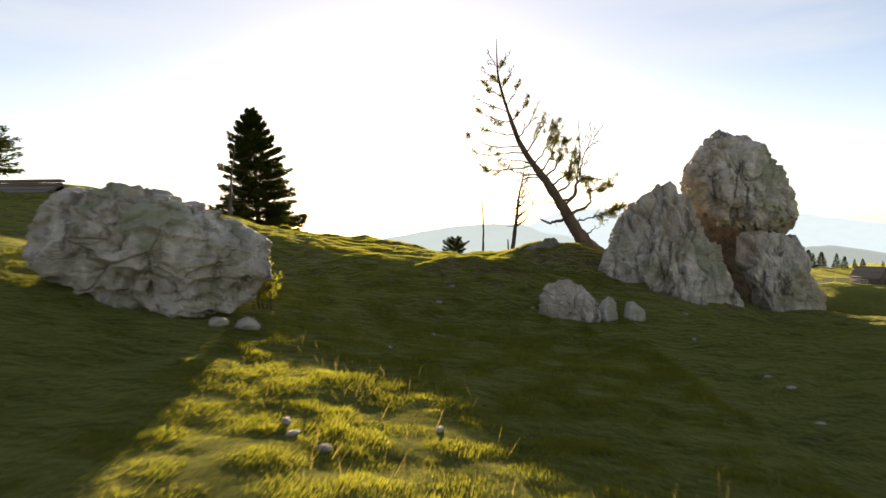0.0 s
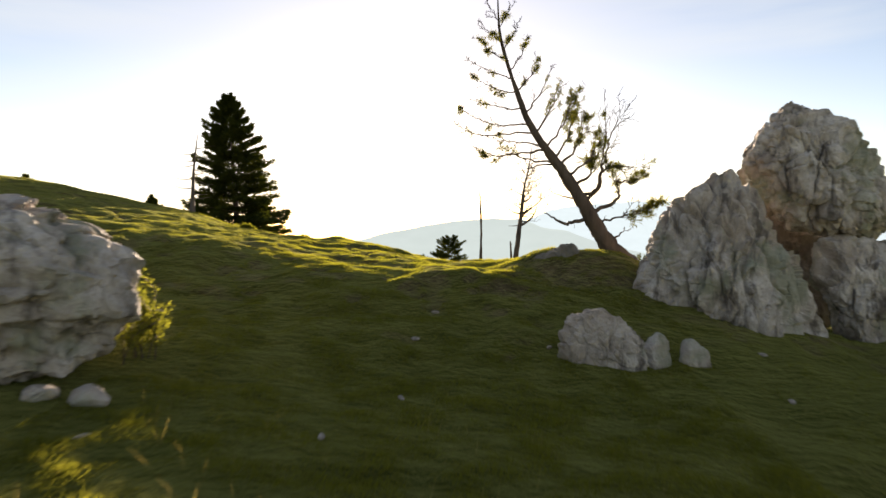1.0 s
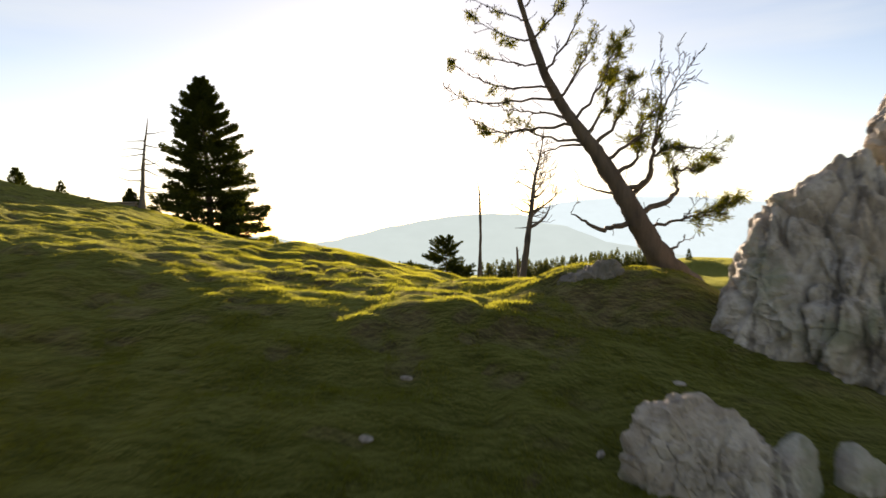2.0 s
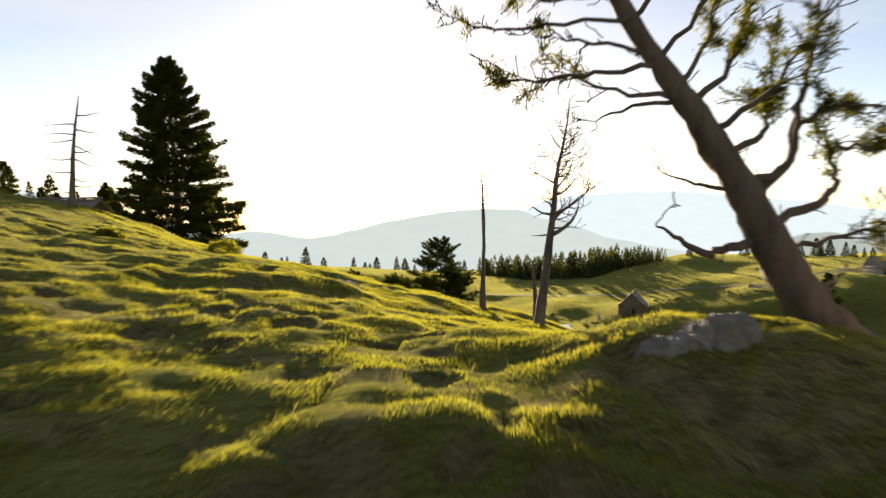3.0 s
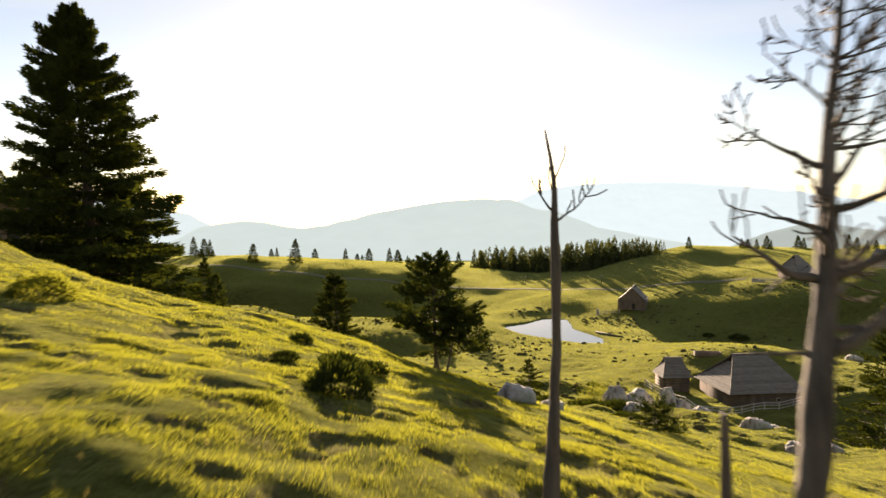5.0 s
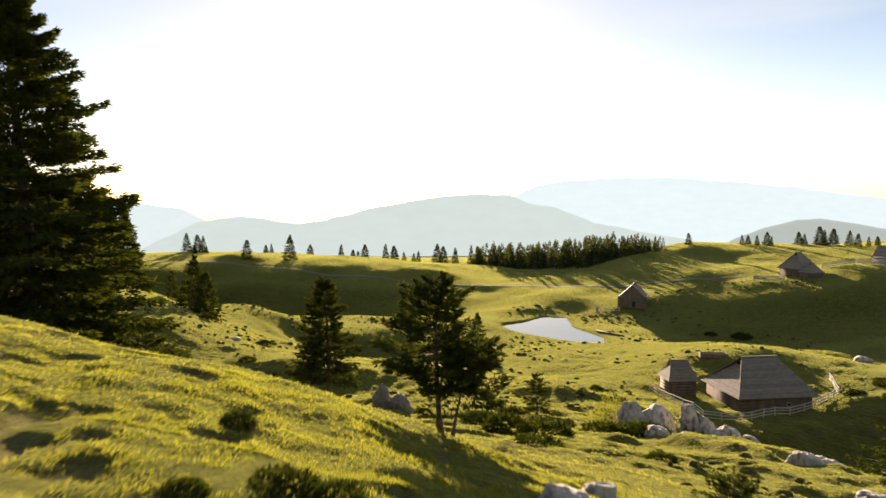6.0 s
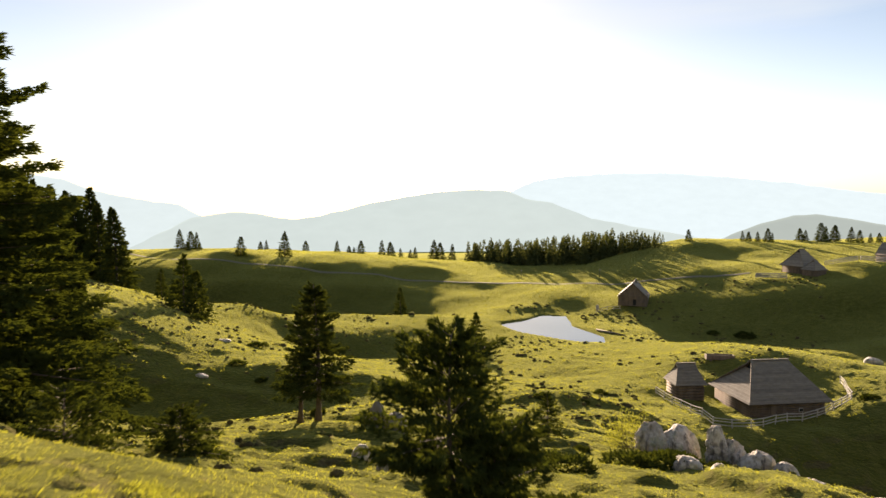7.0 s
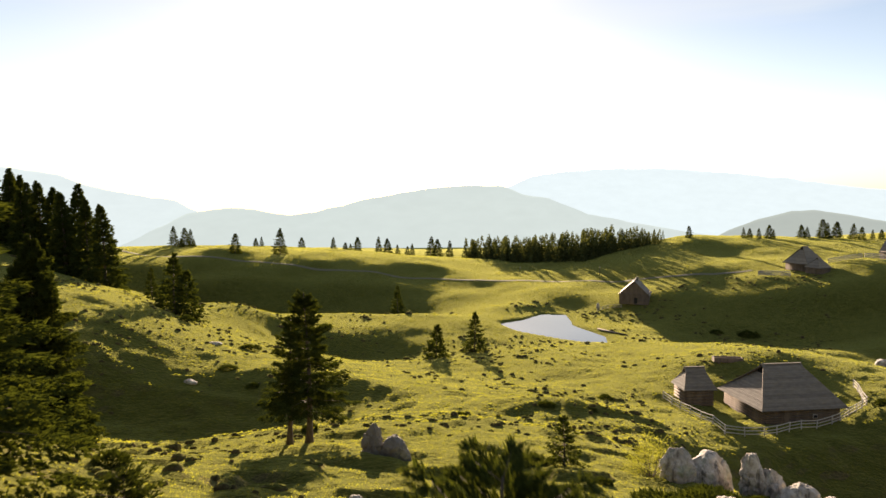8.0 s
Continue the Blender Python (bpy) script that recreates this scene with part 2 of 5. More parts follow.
class Shape:
    """Collects vertices and faces of one mesh."""

    def __init__(self):
        self.v, self.f = [], []

    def add(self, verts, faces):
        n = len(self.v)
        self.v.extend(tuple(p) for p in verts)
        self.f.extend(tuple(i + n for i in f) for f in faces)
        return self

    def tube(self, points, radii, sides=6):
        pts = [Vector(p) for p in points]
        ring, faces = [], []
        side = Vector((0.37, 0.81, 0.45))
        for i, p in enumerate(pts):
            way = (pts[min(i + 1, len(pts) - 1)] - pts[max(i - 1, 0)]).normalized()
            u = side - way * side.dot(way)
            if u.length < 1e-4:
                u = way.orthogonal()
            u.normalize()
            side = u
            w = way.cross(u)
            for k in range(sides):
                a = 2 * math.pi * k / sides
                ring.append(p + (u * math.cos(a) + w * math.sin(a)) * radii[i])
        for i in range(len(pts) - 1):
            for k in range(sides):
                a, b = i * sides + k, i * sides + (k + 1) % sides
                faces.append((a, b, b + sides, a + sides))
        faces.append(tuple(range(sides))[::-1])
        faces.append(tuple(range((len(pts) - 1) * sides, len(pts) * sides)))
        return self.add(ring, faces)

    def box(self, size, m=Matrix.Identity(4), bevel=0.0):
        bm = bmesh.new()
        bmesh.ops.create_cube(bm, size=1, matrix=m @ Matrix.Diagonal((*size, 1)))
        if bevel:
            bmesh.ops.bevel(bm, geom=bm.edges[:], offset=bevel, segments=1, affect="EDGES")
        bm.verts.index_update()
        self.add([v.co for v in bm.verts], [[v.index for v in f.verts] for f in bm.faces])
        bm.free()
        return self

    def slab(self, corners, thick):
        """A board through the corners of its upper face."""
        c = [Vector(p) for p in corners]
        n = (c[1] - c[0]).cross(c[2] - c[0]).normalized() * thick
        k = len(c)
        return self.add(c + [p - n for p in c], [tuple(range(k)), tuple(range(2 * k - 1, k - 1, -1))] +
                        [(i, k + i, k + (i + 1) % k, (i + 1) % k) for i in range(k)])

    def mesh(self, name, mat, smooth=False):
        me = bpy.data.meshes.new(name)
        me.from_pydata(self.v, [], self.f)
        me.materials.append(mat)
        me.polygons.foreach_set("use_smooth", [smooth] * len(me.polygons))
        me.update()
        return me


def triangles(name, corners, mat):
    """A mesh of loose triangles from an array (n, 3, 3)."""
    n = len(corners)
    me = bpy.data.meshes.new(name)
    me.vertices.add(3 * n)
    me.vertices.foreach_set("co", np.ascontiguousarray(corners, dtype=np.float32).ravel())
    me.loops.add(3 * n)
    me.loops.foreach_set("vertex_index", np.arange(3 * n, dtype=np.int32))
    me.polygons.add(n)
    me.polygons.foreach_set("loop_start", np.arange(0, 3 * n, 3, dtype=np.int32))
    me.materials.append(mat)
    me.update(calc_edges=True)
    return me


def thing(name, place, label, category, group="", turn=0.0, scale=1.0):
    ob = new(name)
    ob.empty_display_size = 0.2
    ob.matrix_basis = pose(*place, 0, 0, turn) @ Matrix.Scale(scale, 4)
    return tagged(ob, label, category, group)


def part(name, mesh, parent, label="", at=None):
    ob = new(name, mesh)
    ob.parent = parent
    if at is not None:
        ob.matrix_basis = at
    return tagged(ob, label)


# ---------------------------------------------------------------- the land
# cross-sections of the land: distance, then heights at the slopes across in FAN
FAN = [-1.6, -0.9, -0.55, -0.35, -0.22, -0.12, -0.04, 0.04, 0.12, 0.22, 0.35, 0.55, 0.9, 1.6]
LAND = {}


def section(y, *heights):
    LAND[y] = heights


section(-60, 0.03, -1.18, -1.65, -1.72, -1.72, -1.74, -1.78, -1.84, -1.93, -2.08, -2.31, -2.67, -3.26, -2.50)
section(-10, 0.19, -1.09, -1.58, -1.69, -1.71, -1.73, -1.77, -1.84, -1.94, -2.10, -2.32, -2.66, -3.27, -5.83)
section(0, 2.00, -0.16, -0.86, -1.28, -1.53, -1.69, -1.80, -1.92, -2.06, -2.20, -2.34, -2.58, -3.28, -6.60)
section(4, 3.43, 0.59, -0.26, -0.88, -1.33, -1.65, -1.79, -1.97, -2.17, -2.24, -2.30, -2.51, -3.30, -6.81)
section(8, 4.80, 1.29, 0.39, -0.26, -0.84, -1.37, -1.63, -1.85, -2.00, -2.02, -2.12, -2.45, -3.30, -6.43)
section(11, 5.77, 1.76, 0.91, 0.32, -0.31, -1.05, -1.45, -1.62, -1.71, -1.72, -1.91, -2.43, -3.30, -5.84)
section(13, 6.36, 1.98, 1.26, 0.58, -0.22, -0.84, -1.02, -1.12, -1.44, -1.84, -1.91, -2.50, -3.28, -5.51)
section(15, 6.82, 2.05, 1.55, 0.82, 0.10, -0.34, -0.47, -0.49, -0.81, -1.65, -2.11, -2.70, -3.24, -5.26)
section(16, 7.02, 2.04, 1.68, 0.96, 0.36, -0.06, -0.30, -0.47, -0.80, -1.69, -2.27, -2.84, -3.21, -5.17)
section(17, 7.20, 2.01, 1.78, 1.03, 0.45, 0.05, -0.23, -0.46, -0.79, -1.73, -2.43, -2.98, -3.19, -5.11)
section(20, 7.68, 1.95, 2.01, 1.39, 0.77, 0.27, -0.19, -0.83, -1.50, -2.22, -2.94, -3.36, -3.15, -4.99)
section(23.5, 8.25, 2.08, 2.15, 1.92, 0.99, 0.21, -0.35, -1.13, -2.06, -2.94, -3.64, -3.72, -3.18, -4.93)
section(27, 8.86, 2.29, 2.05, 2.46, 1.28, -0.01, -0.77, -1.71, -2.79, -3.82, -4.34, -4.00, -3.45, -4.94)
section(30.5, 9.54, 2.50, 1.80, 2.17, 1.31, -0.21, -1.20, -2.37, -3.57, -4.65, -4.90, -4.38, -4.19, -5.01)
section(34, 10.29, 2.55, 1.97, 1.96, 0.91, -0.87, -1.87, -3.28, -4.30, -5.34, -5.27, -5.29, -5.69, -5.11)
section(39, 11.42, 2.39, 2.48, 1.51, -1.90, -3.91, -4.50, -5.11, -5.83, -6.87, -5.97, -7.81, -8.30, -5.30)
section(46, 13.02, 2.10, 2.19, 1.29, -4.34, -6.17, -6.97, -7.37, -7.68, -8.14, -11.51, -13.08, -11.91, -5.62)
section(55, 15.06, 1.88, 0.44, -2.05, -7.98, -9.59, -10.02, -10.17, -10.26, -11.37, -17.30, -19.25, -16.09, -6.11)
section(67, 17.67, 2.27, -3.03, -11.04, -13.34, -12.88, -13.03, -13.15, -14.01, -17.11, -25.60, -28.60, -20.69, -6.89)
section(80, 20.35, 3.34, -6.29, -16.37, -17.21, -16.34, -15.80, -15.85, -17.16, -20.76, -30.10, -32.60, -24.13, -7.94)
section(89, 22.05, 4.36, -6.48, -18.60, -20.98, -20.01, -18.90, -18.88, -19.96, -22.78, -30.30, -32.20, -25.12, -8.93)
section(95, 22.90, 5.13, -3.76, -19.55, -23.11, -22.29, -21.15, -20.50, -20.89, -23.16, -28.20, -29.60, -24.99, -9.83)
section(100, 23.10, 5.71, -0.26, -19.62, -23.25, -22.96, -21.98, -20.88, -20.36, -23.67, -26.40, -26.60, -24.40, -10.78)
section(106, 22.66, 6.57, -1.59, -16.58, -21.65, -22.76, -22.44, -22.28, -22.74, -24.45, -25.50, -24.29, -23.37, -12.00)
section(113, 21.51, 7.37, -4.31, -15.01, -20.44, -21.14, -22.35, -23.48, -24.40, -25.22, -25.44, -23.86, -22.21, -13.35)
section(121, 19.55, 8.14, -6.86, -13.65, -19.73, -22.06, -23.74, -24.97, -25.60, -25.50, -24.41, -24.41, -21.42, -14.68)
section(132, 16.25, 9.23, -7.83, -13.29, -20.81, -24.35, -26.00, -26.98, -27.13, -26.09, -23.26, -26.14, -21.28, -16.10)
section(155, 8.91, 11.44, -7.20, -15.29, -24.09, -29.80, -31.20, -30.60, -29.39, -28.03, -27.50, -31.75, -20.44, -18.52)
section(167, 4.80, 12.40, -5.70, -17.40, -24.20, -33.00, -33.60, -31.30, -30.30, -29.20, -30.30, -30.30, -19.80, -19.70)
section(180, 0.71, 13.31, -4.12, -19.69, -23.15, -29.80, -31.20, -31.20, -31.12, -30.22, -33.08, -28.81, -19.20, -20.79)
section(205, -7.54, 12.80, 3.93, -27.67, -29.00, -28.60, -29.60, -31.33, -31.34, -30.78, -27.28, -18.38, -17.54, -22.90)
section(230, -15.41, 7.18, 0.12, -35.30, -37.06, -36.59, -36.85, -32.58, -29.99, -28.85, -22.15, -16.82, -14.83, -24.99)
section(260, -24.09, -2.80, -8.89, -23.09, -26.01, -28.80, -30.53, -30.11, -28.67, -25.62, -18.23, -14.19, -12.16, -27.77)
section(300, -34.89, -11.97, -17.48, -18.14, -19.67, -21.77, -24.11, -27.05, -28.35, -22.33, -12.74, -14.57, -9.59, -32.07)
section(350, -47.78, -20.24, -25.86, -21.90, -21.96, -23.88, -26.09, -27.90, -27.96, -25.02, -18.89, -18.38, -9.12, -38.40)
section(420, -65.23, -28.52, -35.93, -32.45, -29.96, -30.65, -32.30, -34.23, -33.73, -31.59, -28.51, -24.71, -11.98, -48.30)
section(520, -89.64, -37.54, -46.91, -44.35, -40.43, -40.37, -41.05, -41.69, -41.53, -39.92, -37.07, -31.22, -20.18, -63.42)
section(900, -181.66, -67.09, -77.58, -71.28, -68.59, -70.04, -72.52, -72.39, -69.40, -66.08, -62.64, -56.38, -54.94, -122.06)
section(2400, -544.61, -180.93, -187.49, -162.14, -167.25, -167.36, -164.06, -163.09, -164.95, -164.66, -159.43, -153.57, -186.23, -353.73)


HEIGHTS = np.array([LAND[k] for k in sorted(LAND)])
FAR = np.array(sorted(LAND), float)
FAN = np.array(FAN)


def cubic(f):
    return (-0.5 * f + f * f - 0.5 * f**3, 1 - 2.5 * f * f + 1.5 * f**3, 0.5 * f + 2 * f * f - 1.5 * f**3, -0.5 * f * f + 0.5 * f**3)


def broad_land(x, y):
    """Height of the smooth land, from the cross-sections."""
    i = np.clip(np.interp(y, FAR, np.arange(len(FAR))), 0, len(FAR) - 1.0001)
    j = np.clip(np.interp(x / (np.maximum(y, -5) + 20), FAN, np.arange(len(FAN))), 0, len(FAN) - 1.0001)
    ki, kj = i.astype(int), j.astype(int)
    wi, wj = cubic(i - ki), cubic(j - kj)
    total = 0
    for a in range(4):
        for b in range(4):
            total = total + wi[a] * wj[b] * HEIGHTS[np.clip(ki + a - 1, 0, len(FAR) - 1), np.clip(kj + b - 1, 0, len(FAN) - 1)]
    return total


POND_Z = -31.2
POND = [(18.9, 198.6), (26.6, 204.1), (32.8, 211.9), (39.2, 210.8), (37.6, 196.0), (42.7, 182.0), (41.2, 174.3), (35.9, 176.0), (27.9, 184.0), (21.7, 191.0)]


def in_pond(x, y):
    """Signed distance in metres to the pond's bank, positive inside."""
    inside, near = np.zeros(x.shape, bool), np.full(x.shape, 1e9)
    for (ax, ay), (bx, by) in zip(POND, POND[1:] + POND[:1]):
        cross = ((ay > y) != (by > y)) & (x < (bx - ax) * (y - ay) / (by - ay + 1e-9) + ax)
        inside ^= cross
        s = np.clip(((x - ax) * (bx - ax) + (y - ay) * (by - ay)) / ((bx - ax) ** 2 + (by - ay) ** 2), 0, 1)
        near = np.minimum(near, np.hypot(x - ax - s * (bx - ax), y - ay - s * (by - ay)))
    return np.where(inside, near, -near)


def swell(x, y, cx, cy, rx, ry, height, turn=0.0):
    c, s = math.cos(radians(turn)), math.sin(radians(turn))
    u, v = (x - cx) * c + (y - cy) * s, -(x - cx) * s + (y - cy) * c
    return height * np.exp(-((u / rx) ** 2 + (v / ry) ** 2) ** 1.3)


def hoof_pits(x, y):
    """Where cattle have trodden pits into the turf."""
    return fbm(x / 0.42, y / 0.34, seed=51, octaves=2) + 0.4 * fbm(x / 2.6, y / 1.9, seed=52, octaves=2)


def land(x, y):
    """Height of the ground with hummocks, cattle steps and banks."""
    x, y = np.asarray(x, float), np.asarray(y, float)
    z = broad_land(x, y)
    z = z + swell(x, y, 2.80, 15.95, 1.40, 0.9, 0.53, -12) + swell(x, y, 0.45, 14.5, 1.25, 0.38, 0.11)
    d = np.maximum(y, 0)
    reach = np.clip(d / 60, 0, 1)
    calm = 0.45 + 0.55 * np.clip((25 - y) / 3, 0, 1) * np.clip((y - 10) / 3, 0, 1)
    # cattle steps along the contour
    step = 0.28 + 0.9 * reach
    ph = z / step + 0.55 * fbm(x / (2.5 + 8 * reach), y / (2.5 + 8 * reach), seed=3, octaves=3)
    f = ph - np.floor(ph)
    saw = np.where(f < 0.72, f / 0.72, (1 - f) / 0.28)
    mask = np.clip(fbm(x / (3 + 10 * reach), y / (3 + 10 * reach), seed=9, octaves=2) * 1.4 + 0.35, 0, 1)
    far_fade = np.clip(1.3 - d / 300, 0.25, 1)
    z = z + (saw - 0.5) * step * (0.30 - 0.14 * reach) * mask * far_fade * calm
    # tussocks with small overhung earth faces
    rim = fbm(x / 0.75 + 0.3 * fbm(x / 0.4, y / 0.4, seed=33, octaves=2), y / 0.5, seed=31, octaves=2)
    crown = np.clip((y - 15.5) / 2, 0, 1) * np.clip((26 - y) / 3, 0, 1)
    z = z + 0.045 * crown * np.clip(2.2 * fbm(x / 1.1 + 5, y / 0.7, seed=37, octaves=2) - 0.1, -0.4, 0.8)
    z = z + (0.115 - 0.02 * crown) * np.clip(rim * 2.2, -0.5, 0.6) * np.clip(mask * 1.5 - 0.2, 0.15, 1) * np.clip(1.3 - d / 50, 0, 1) * calm
    big = fbm(x / 3.2, y / 2.2, seed=35, octaves=2)
    z = z + 0.40 * np.clip(big * 2.0 - 0.25, -0.2, 0.7) * np.clip((d - 36) / 15, 0, 1) * np.clip(1.5 - d / 160, 0, 1)
    z = z - 0.09 * np.clip((hoof_pits(x, y) - 0.36) * 4, 0, 1) * np.clip((y - 12) / 3, 0.25, 1) * np.clip(1.4 - d / 45, 0, 1)
    # hummocks
    z = z + 0.055 * calm * fbm(x / 0.55, y / 0.55, seed=21, octaves=3) * np.clip(1.2 - d / 60, 0, 1)
    z = z + (0.06 * calm + 0.11 * reach) * fbm(x / (1.6 + 3.0 * reach), y / (1.6 + 3.0 * reach), seed=5, octaves=3) * far_fade
    z = z + 1.1 * reach * np.clip(d / 200, 0, 1) * fbm(x / 22, y / 22, seed=6, octaves=2)
    # grazed tussocks below the brow
    lumps = fbm(x / 1.0, y / 0.8, seed=61, octaves=2)
    z = z + 0.14 * np.clip(lumps * 1.8 - 0.1, -0.35, 0.8) * np.clip((d - 34) / 8, 0, 1) * np.clip(1.6 - d / 75, 0, 1)
    # the pond's bed and its level banks
    q = in_pond(x, y)
    near = np.clip((q + 9) / 9, 0, 1)
    z = z * (1 - near) + near * np.minimum(z, POND_Z + 0.35)
    bank = np.clip((q + 1.2) / 2.4, 0, 1)
    z = z * (1 - bank) + bank * (POND_Z - 0.55)
    z = np.where((q > -14) & (q < -0.5), np.maximum(z, POND_Z + 0.12), z)
    return z


def trodden(x, y):
    """How bare the ground is trodden, 0 to 1: patches of earth between the tussocks near by."""
    n = fbm(x / 0.8, y / 0.35, seed=77, octaves=3) + 0.35 * fbm(x / 4.0, y / 3.0, seed=78, octaves=2)
    spread = np.clip((n - 0.60) * 5, 0, 1) * np.clip((y - 12.5) / 2, 0, 1) * np.clip((25 - y) / 3, 0.15, 1) * (y < 110)
    places = swell(x, y, 2.6, 15.0, 1.2, 0.5, 1.3) + swell(x, y, -3.1, 17.0, 1.5, 0.35, 1.2, 8) + swell(x, y, 0.6, 15.3, 0.6, 0.2, 0.7) + swell(x, y, -1.5, 17.5, 0.9, 0.25, 1.1) + swell(x, y, 0.0, 16.4, 0.6, 0.2, 0.5)
    spread = np.maximum(spread, 0.8 * np.clip((hoof_pits(x, y) - 0.52) * 5, 0, 1) * (y > 13) * (y < 40))
    return np.clip(spread + np.clip(3.0 * (places - 0.72 + 1.5 * fbm(x / 0.22, y / 0.16, seed=79, octaves=2)), 0, 0.85) * (places > 0.15), 0, 0.9)


def ground_at(x, y):
    return float(land(np.array([x]), np.array([y]))[0])


def ground_rows():
    rows = [-700.0, -300.0, -140.0] + list(np.linspace(-60, 1.5, 30))
    y, gap = 1.5, 0.095
    while y < 2400:
        if y > 34:
            gap = min(gap * 1.0105, 0.35 + y * 0.012)
        y += gap
        rows.append(y)
    return np.array(rows)


rows = ground_rows()
cols = np.linspace(-1, 1, 331)
fan = 1.6 * (0.28 * cols + 0.72 * cols**3)
reach_x = np.maximum(rows + 20, 20) + np.maximum(0, -rows) * 1.5
gx, gy = reach_x[:, None] * fan[None, :], np.repeat(rows[:, None], len(fan), 1)
gz = land(gx, gy)
nr, nc = gx.shape
me = bpy.data.meshes.new("ground")
me.vertices.add(nr * nc)
me.vertices.foreach_set("co", np.stack([gx, gy, gz], -1).astype(np.float32).ravel())
first = (np.arange(nr - 1)[:, None] * nc + np.arange(nc - 1)[None, :]).ravel()
quads = np.stack([first, first + 1, first + nc + 1, first + nc], 1).astype(np.int32)
me.loops.add(quads.size)
me.loops.foreach_set("vertex_index", quads.ravel())
me.polygons.add(len(quads))
me.polygons.foreach_set("loop_start", np.arange(0, quads.size, 4, dtype=np.int32))
me.polygons.foreach_set("use_smooth", np.ones(len(quads), bool))
me.materials.append(MEADOW)
worn = me.attributes.new("trodden", "FLOAT", "POINT")
worn.data.foreach_set("value", trodden(gx, gy).astype(np.float32).ravel())
me.update(calc_edges=True)
tagged(new("ground", me), "hummocky green alpine pasture with trodden steps", "pasture", kind="structure")

# pond
bm = bmesh.new()
ring = []
for i, (ax, ay) in enumerate(POND):
    bx, by = POND[(i + 1) % len(POND)]
    ring += [bm.verts.new((ax + (bx - ax) * s / 5, ay + (by - ay) * s / 5, POND_Z)) for s in range(5)]
mid = Vector((sum(v.co.x for v in ring) / len(ring), sum(v.co.y for v in ring) / len(ring), POND_Z))
for v in ring:
    v.co += (v.co - mid).normalized() * 1.4
bm.faces.new(ring)
me = bpy.data.meshes.new("pond")
bm.to_mesh(me)
bm.free()
me.materials.append(WATER)
tagged(new("pond", me), "still pasture pond that mirrors the bright sky", "pond", kind="structure")


# mountains
def mountain(name, crest, depth, foot, mat, seed, label):
    """A range as a solid ridge with slopes on both sides; crest: (x, height) along the range."""
    y0, xs = depth, [c[0] for c in crest]
    x = np.linspace(xs[0], xs[-1], 220)
    top = np.interp(x, xs, [c[1] for c in crest])
    top = top + fbm(x / 45.0, x * 0 + seed, seed=seed, octaves=3) * 1.6 * depth / 2000
    s = Shape()
    ts = np.linspace(-1, 1, 15)
    verts, faces = [], []
    for t in ts:
        for xi, zi in zip(x, top):
            drop = abs(t) ** 1.15
            spur = 0.25 * float(rough(xi / 130 + t, t * 2.1, seed=seed + 3)) * drop * (1 - drop)
            verts.append((xi + 30 * spur, y0 + t * depth * 0.2, zi + (foot - zi) * min(1, max(0, drop + spur))))
    n = len(x)
    for a in range(len(ts) - 1):
        faces += [(a * n + i, a * n + i + 1, a * n + n + i + 1, a * n + n + i) for i in range(n - 1)]
    s.add(verts, faces)
    tagged(new(name, s.mesh(name, mat, True)), label, "mountain", kind="structure")


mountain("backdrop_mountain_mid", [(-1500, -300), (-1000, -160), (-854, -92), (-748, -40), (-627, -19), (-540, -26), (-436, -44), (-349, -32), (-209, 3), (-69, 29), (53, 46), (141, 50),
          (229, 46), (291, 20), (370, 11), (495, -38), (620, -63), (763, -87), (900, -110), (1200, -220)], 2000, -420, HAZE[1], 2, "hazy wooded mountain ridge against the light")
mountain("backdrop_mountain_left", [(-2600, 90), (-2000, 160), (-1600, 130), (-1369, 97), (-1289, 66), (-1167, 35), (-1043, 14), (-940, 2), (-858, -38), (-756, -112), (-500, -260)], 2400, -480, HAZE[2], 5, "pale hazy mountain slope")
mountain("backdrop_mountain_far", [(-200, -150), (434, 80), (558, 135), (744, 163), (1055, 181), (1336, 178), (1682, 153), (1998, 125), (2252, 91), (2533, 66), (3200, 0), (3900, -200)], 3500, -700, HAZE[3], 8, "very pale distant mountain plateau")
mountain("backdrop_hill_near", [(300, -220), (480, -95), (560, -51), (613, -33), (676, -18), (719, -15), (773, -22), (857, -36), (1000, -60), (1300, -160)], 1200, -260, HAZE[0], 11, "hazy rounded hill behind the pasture")


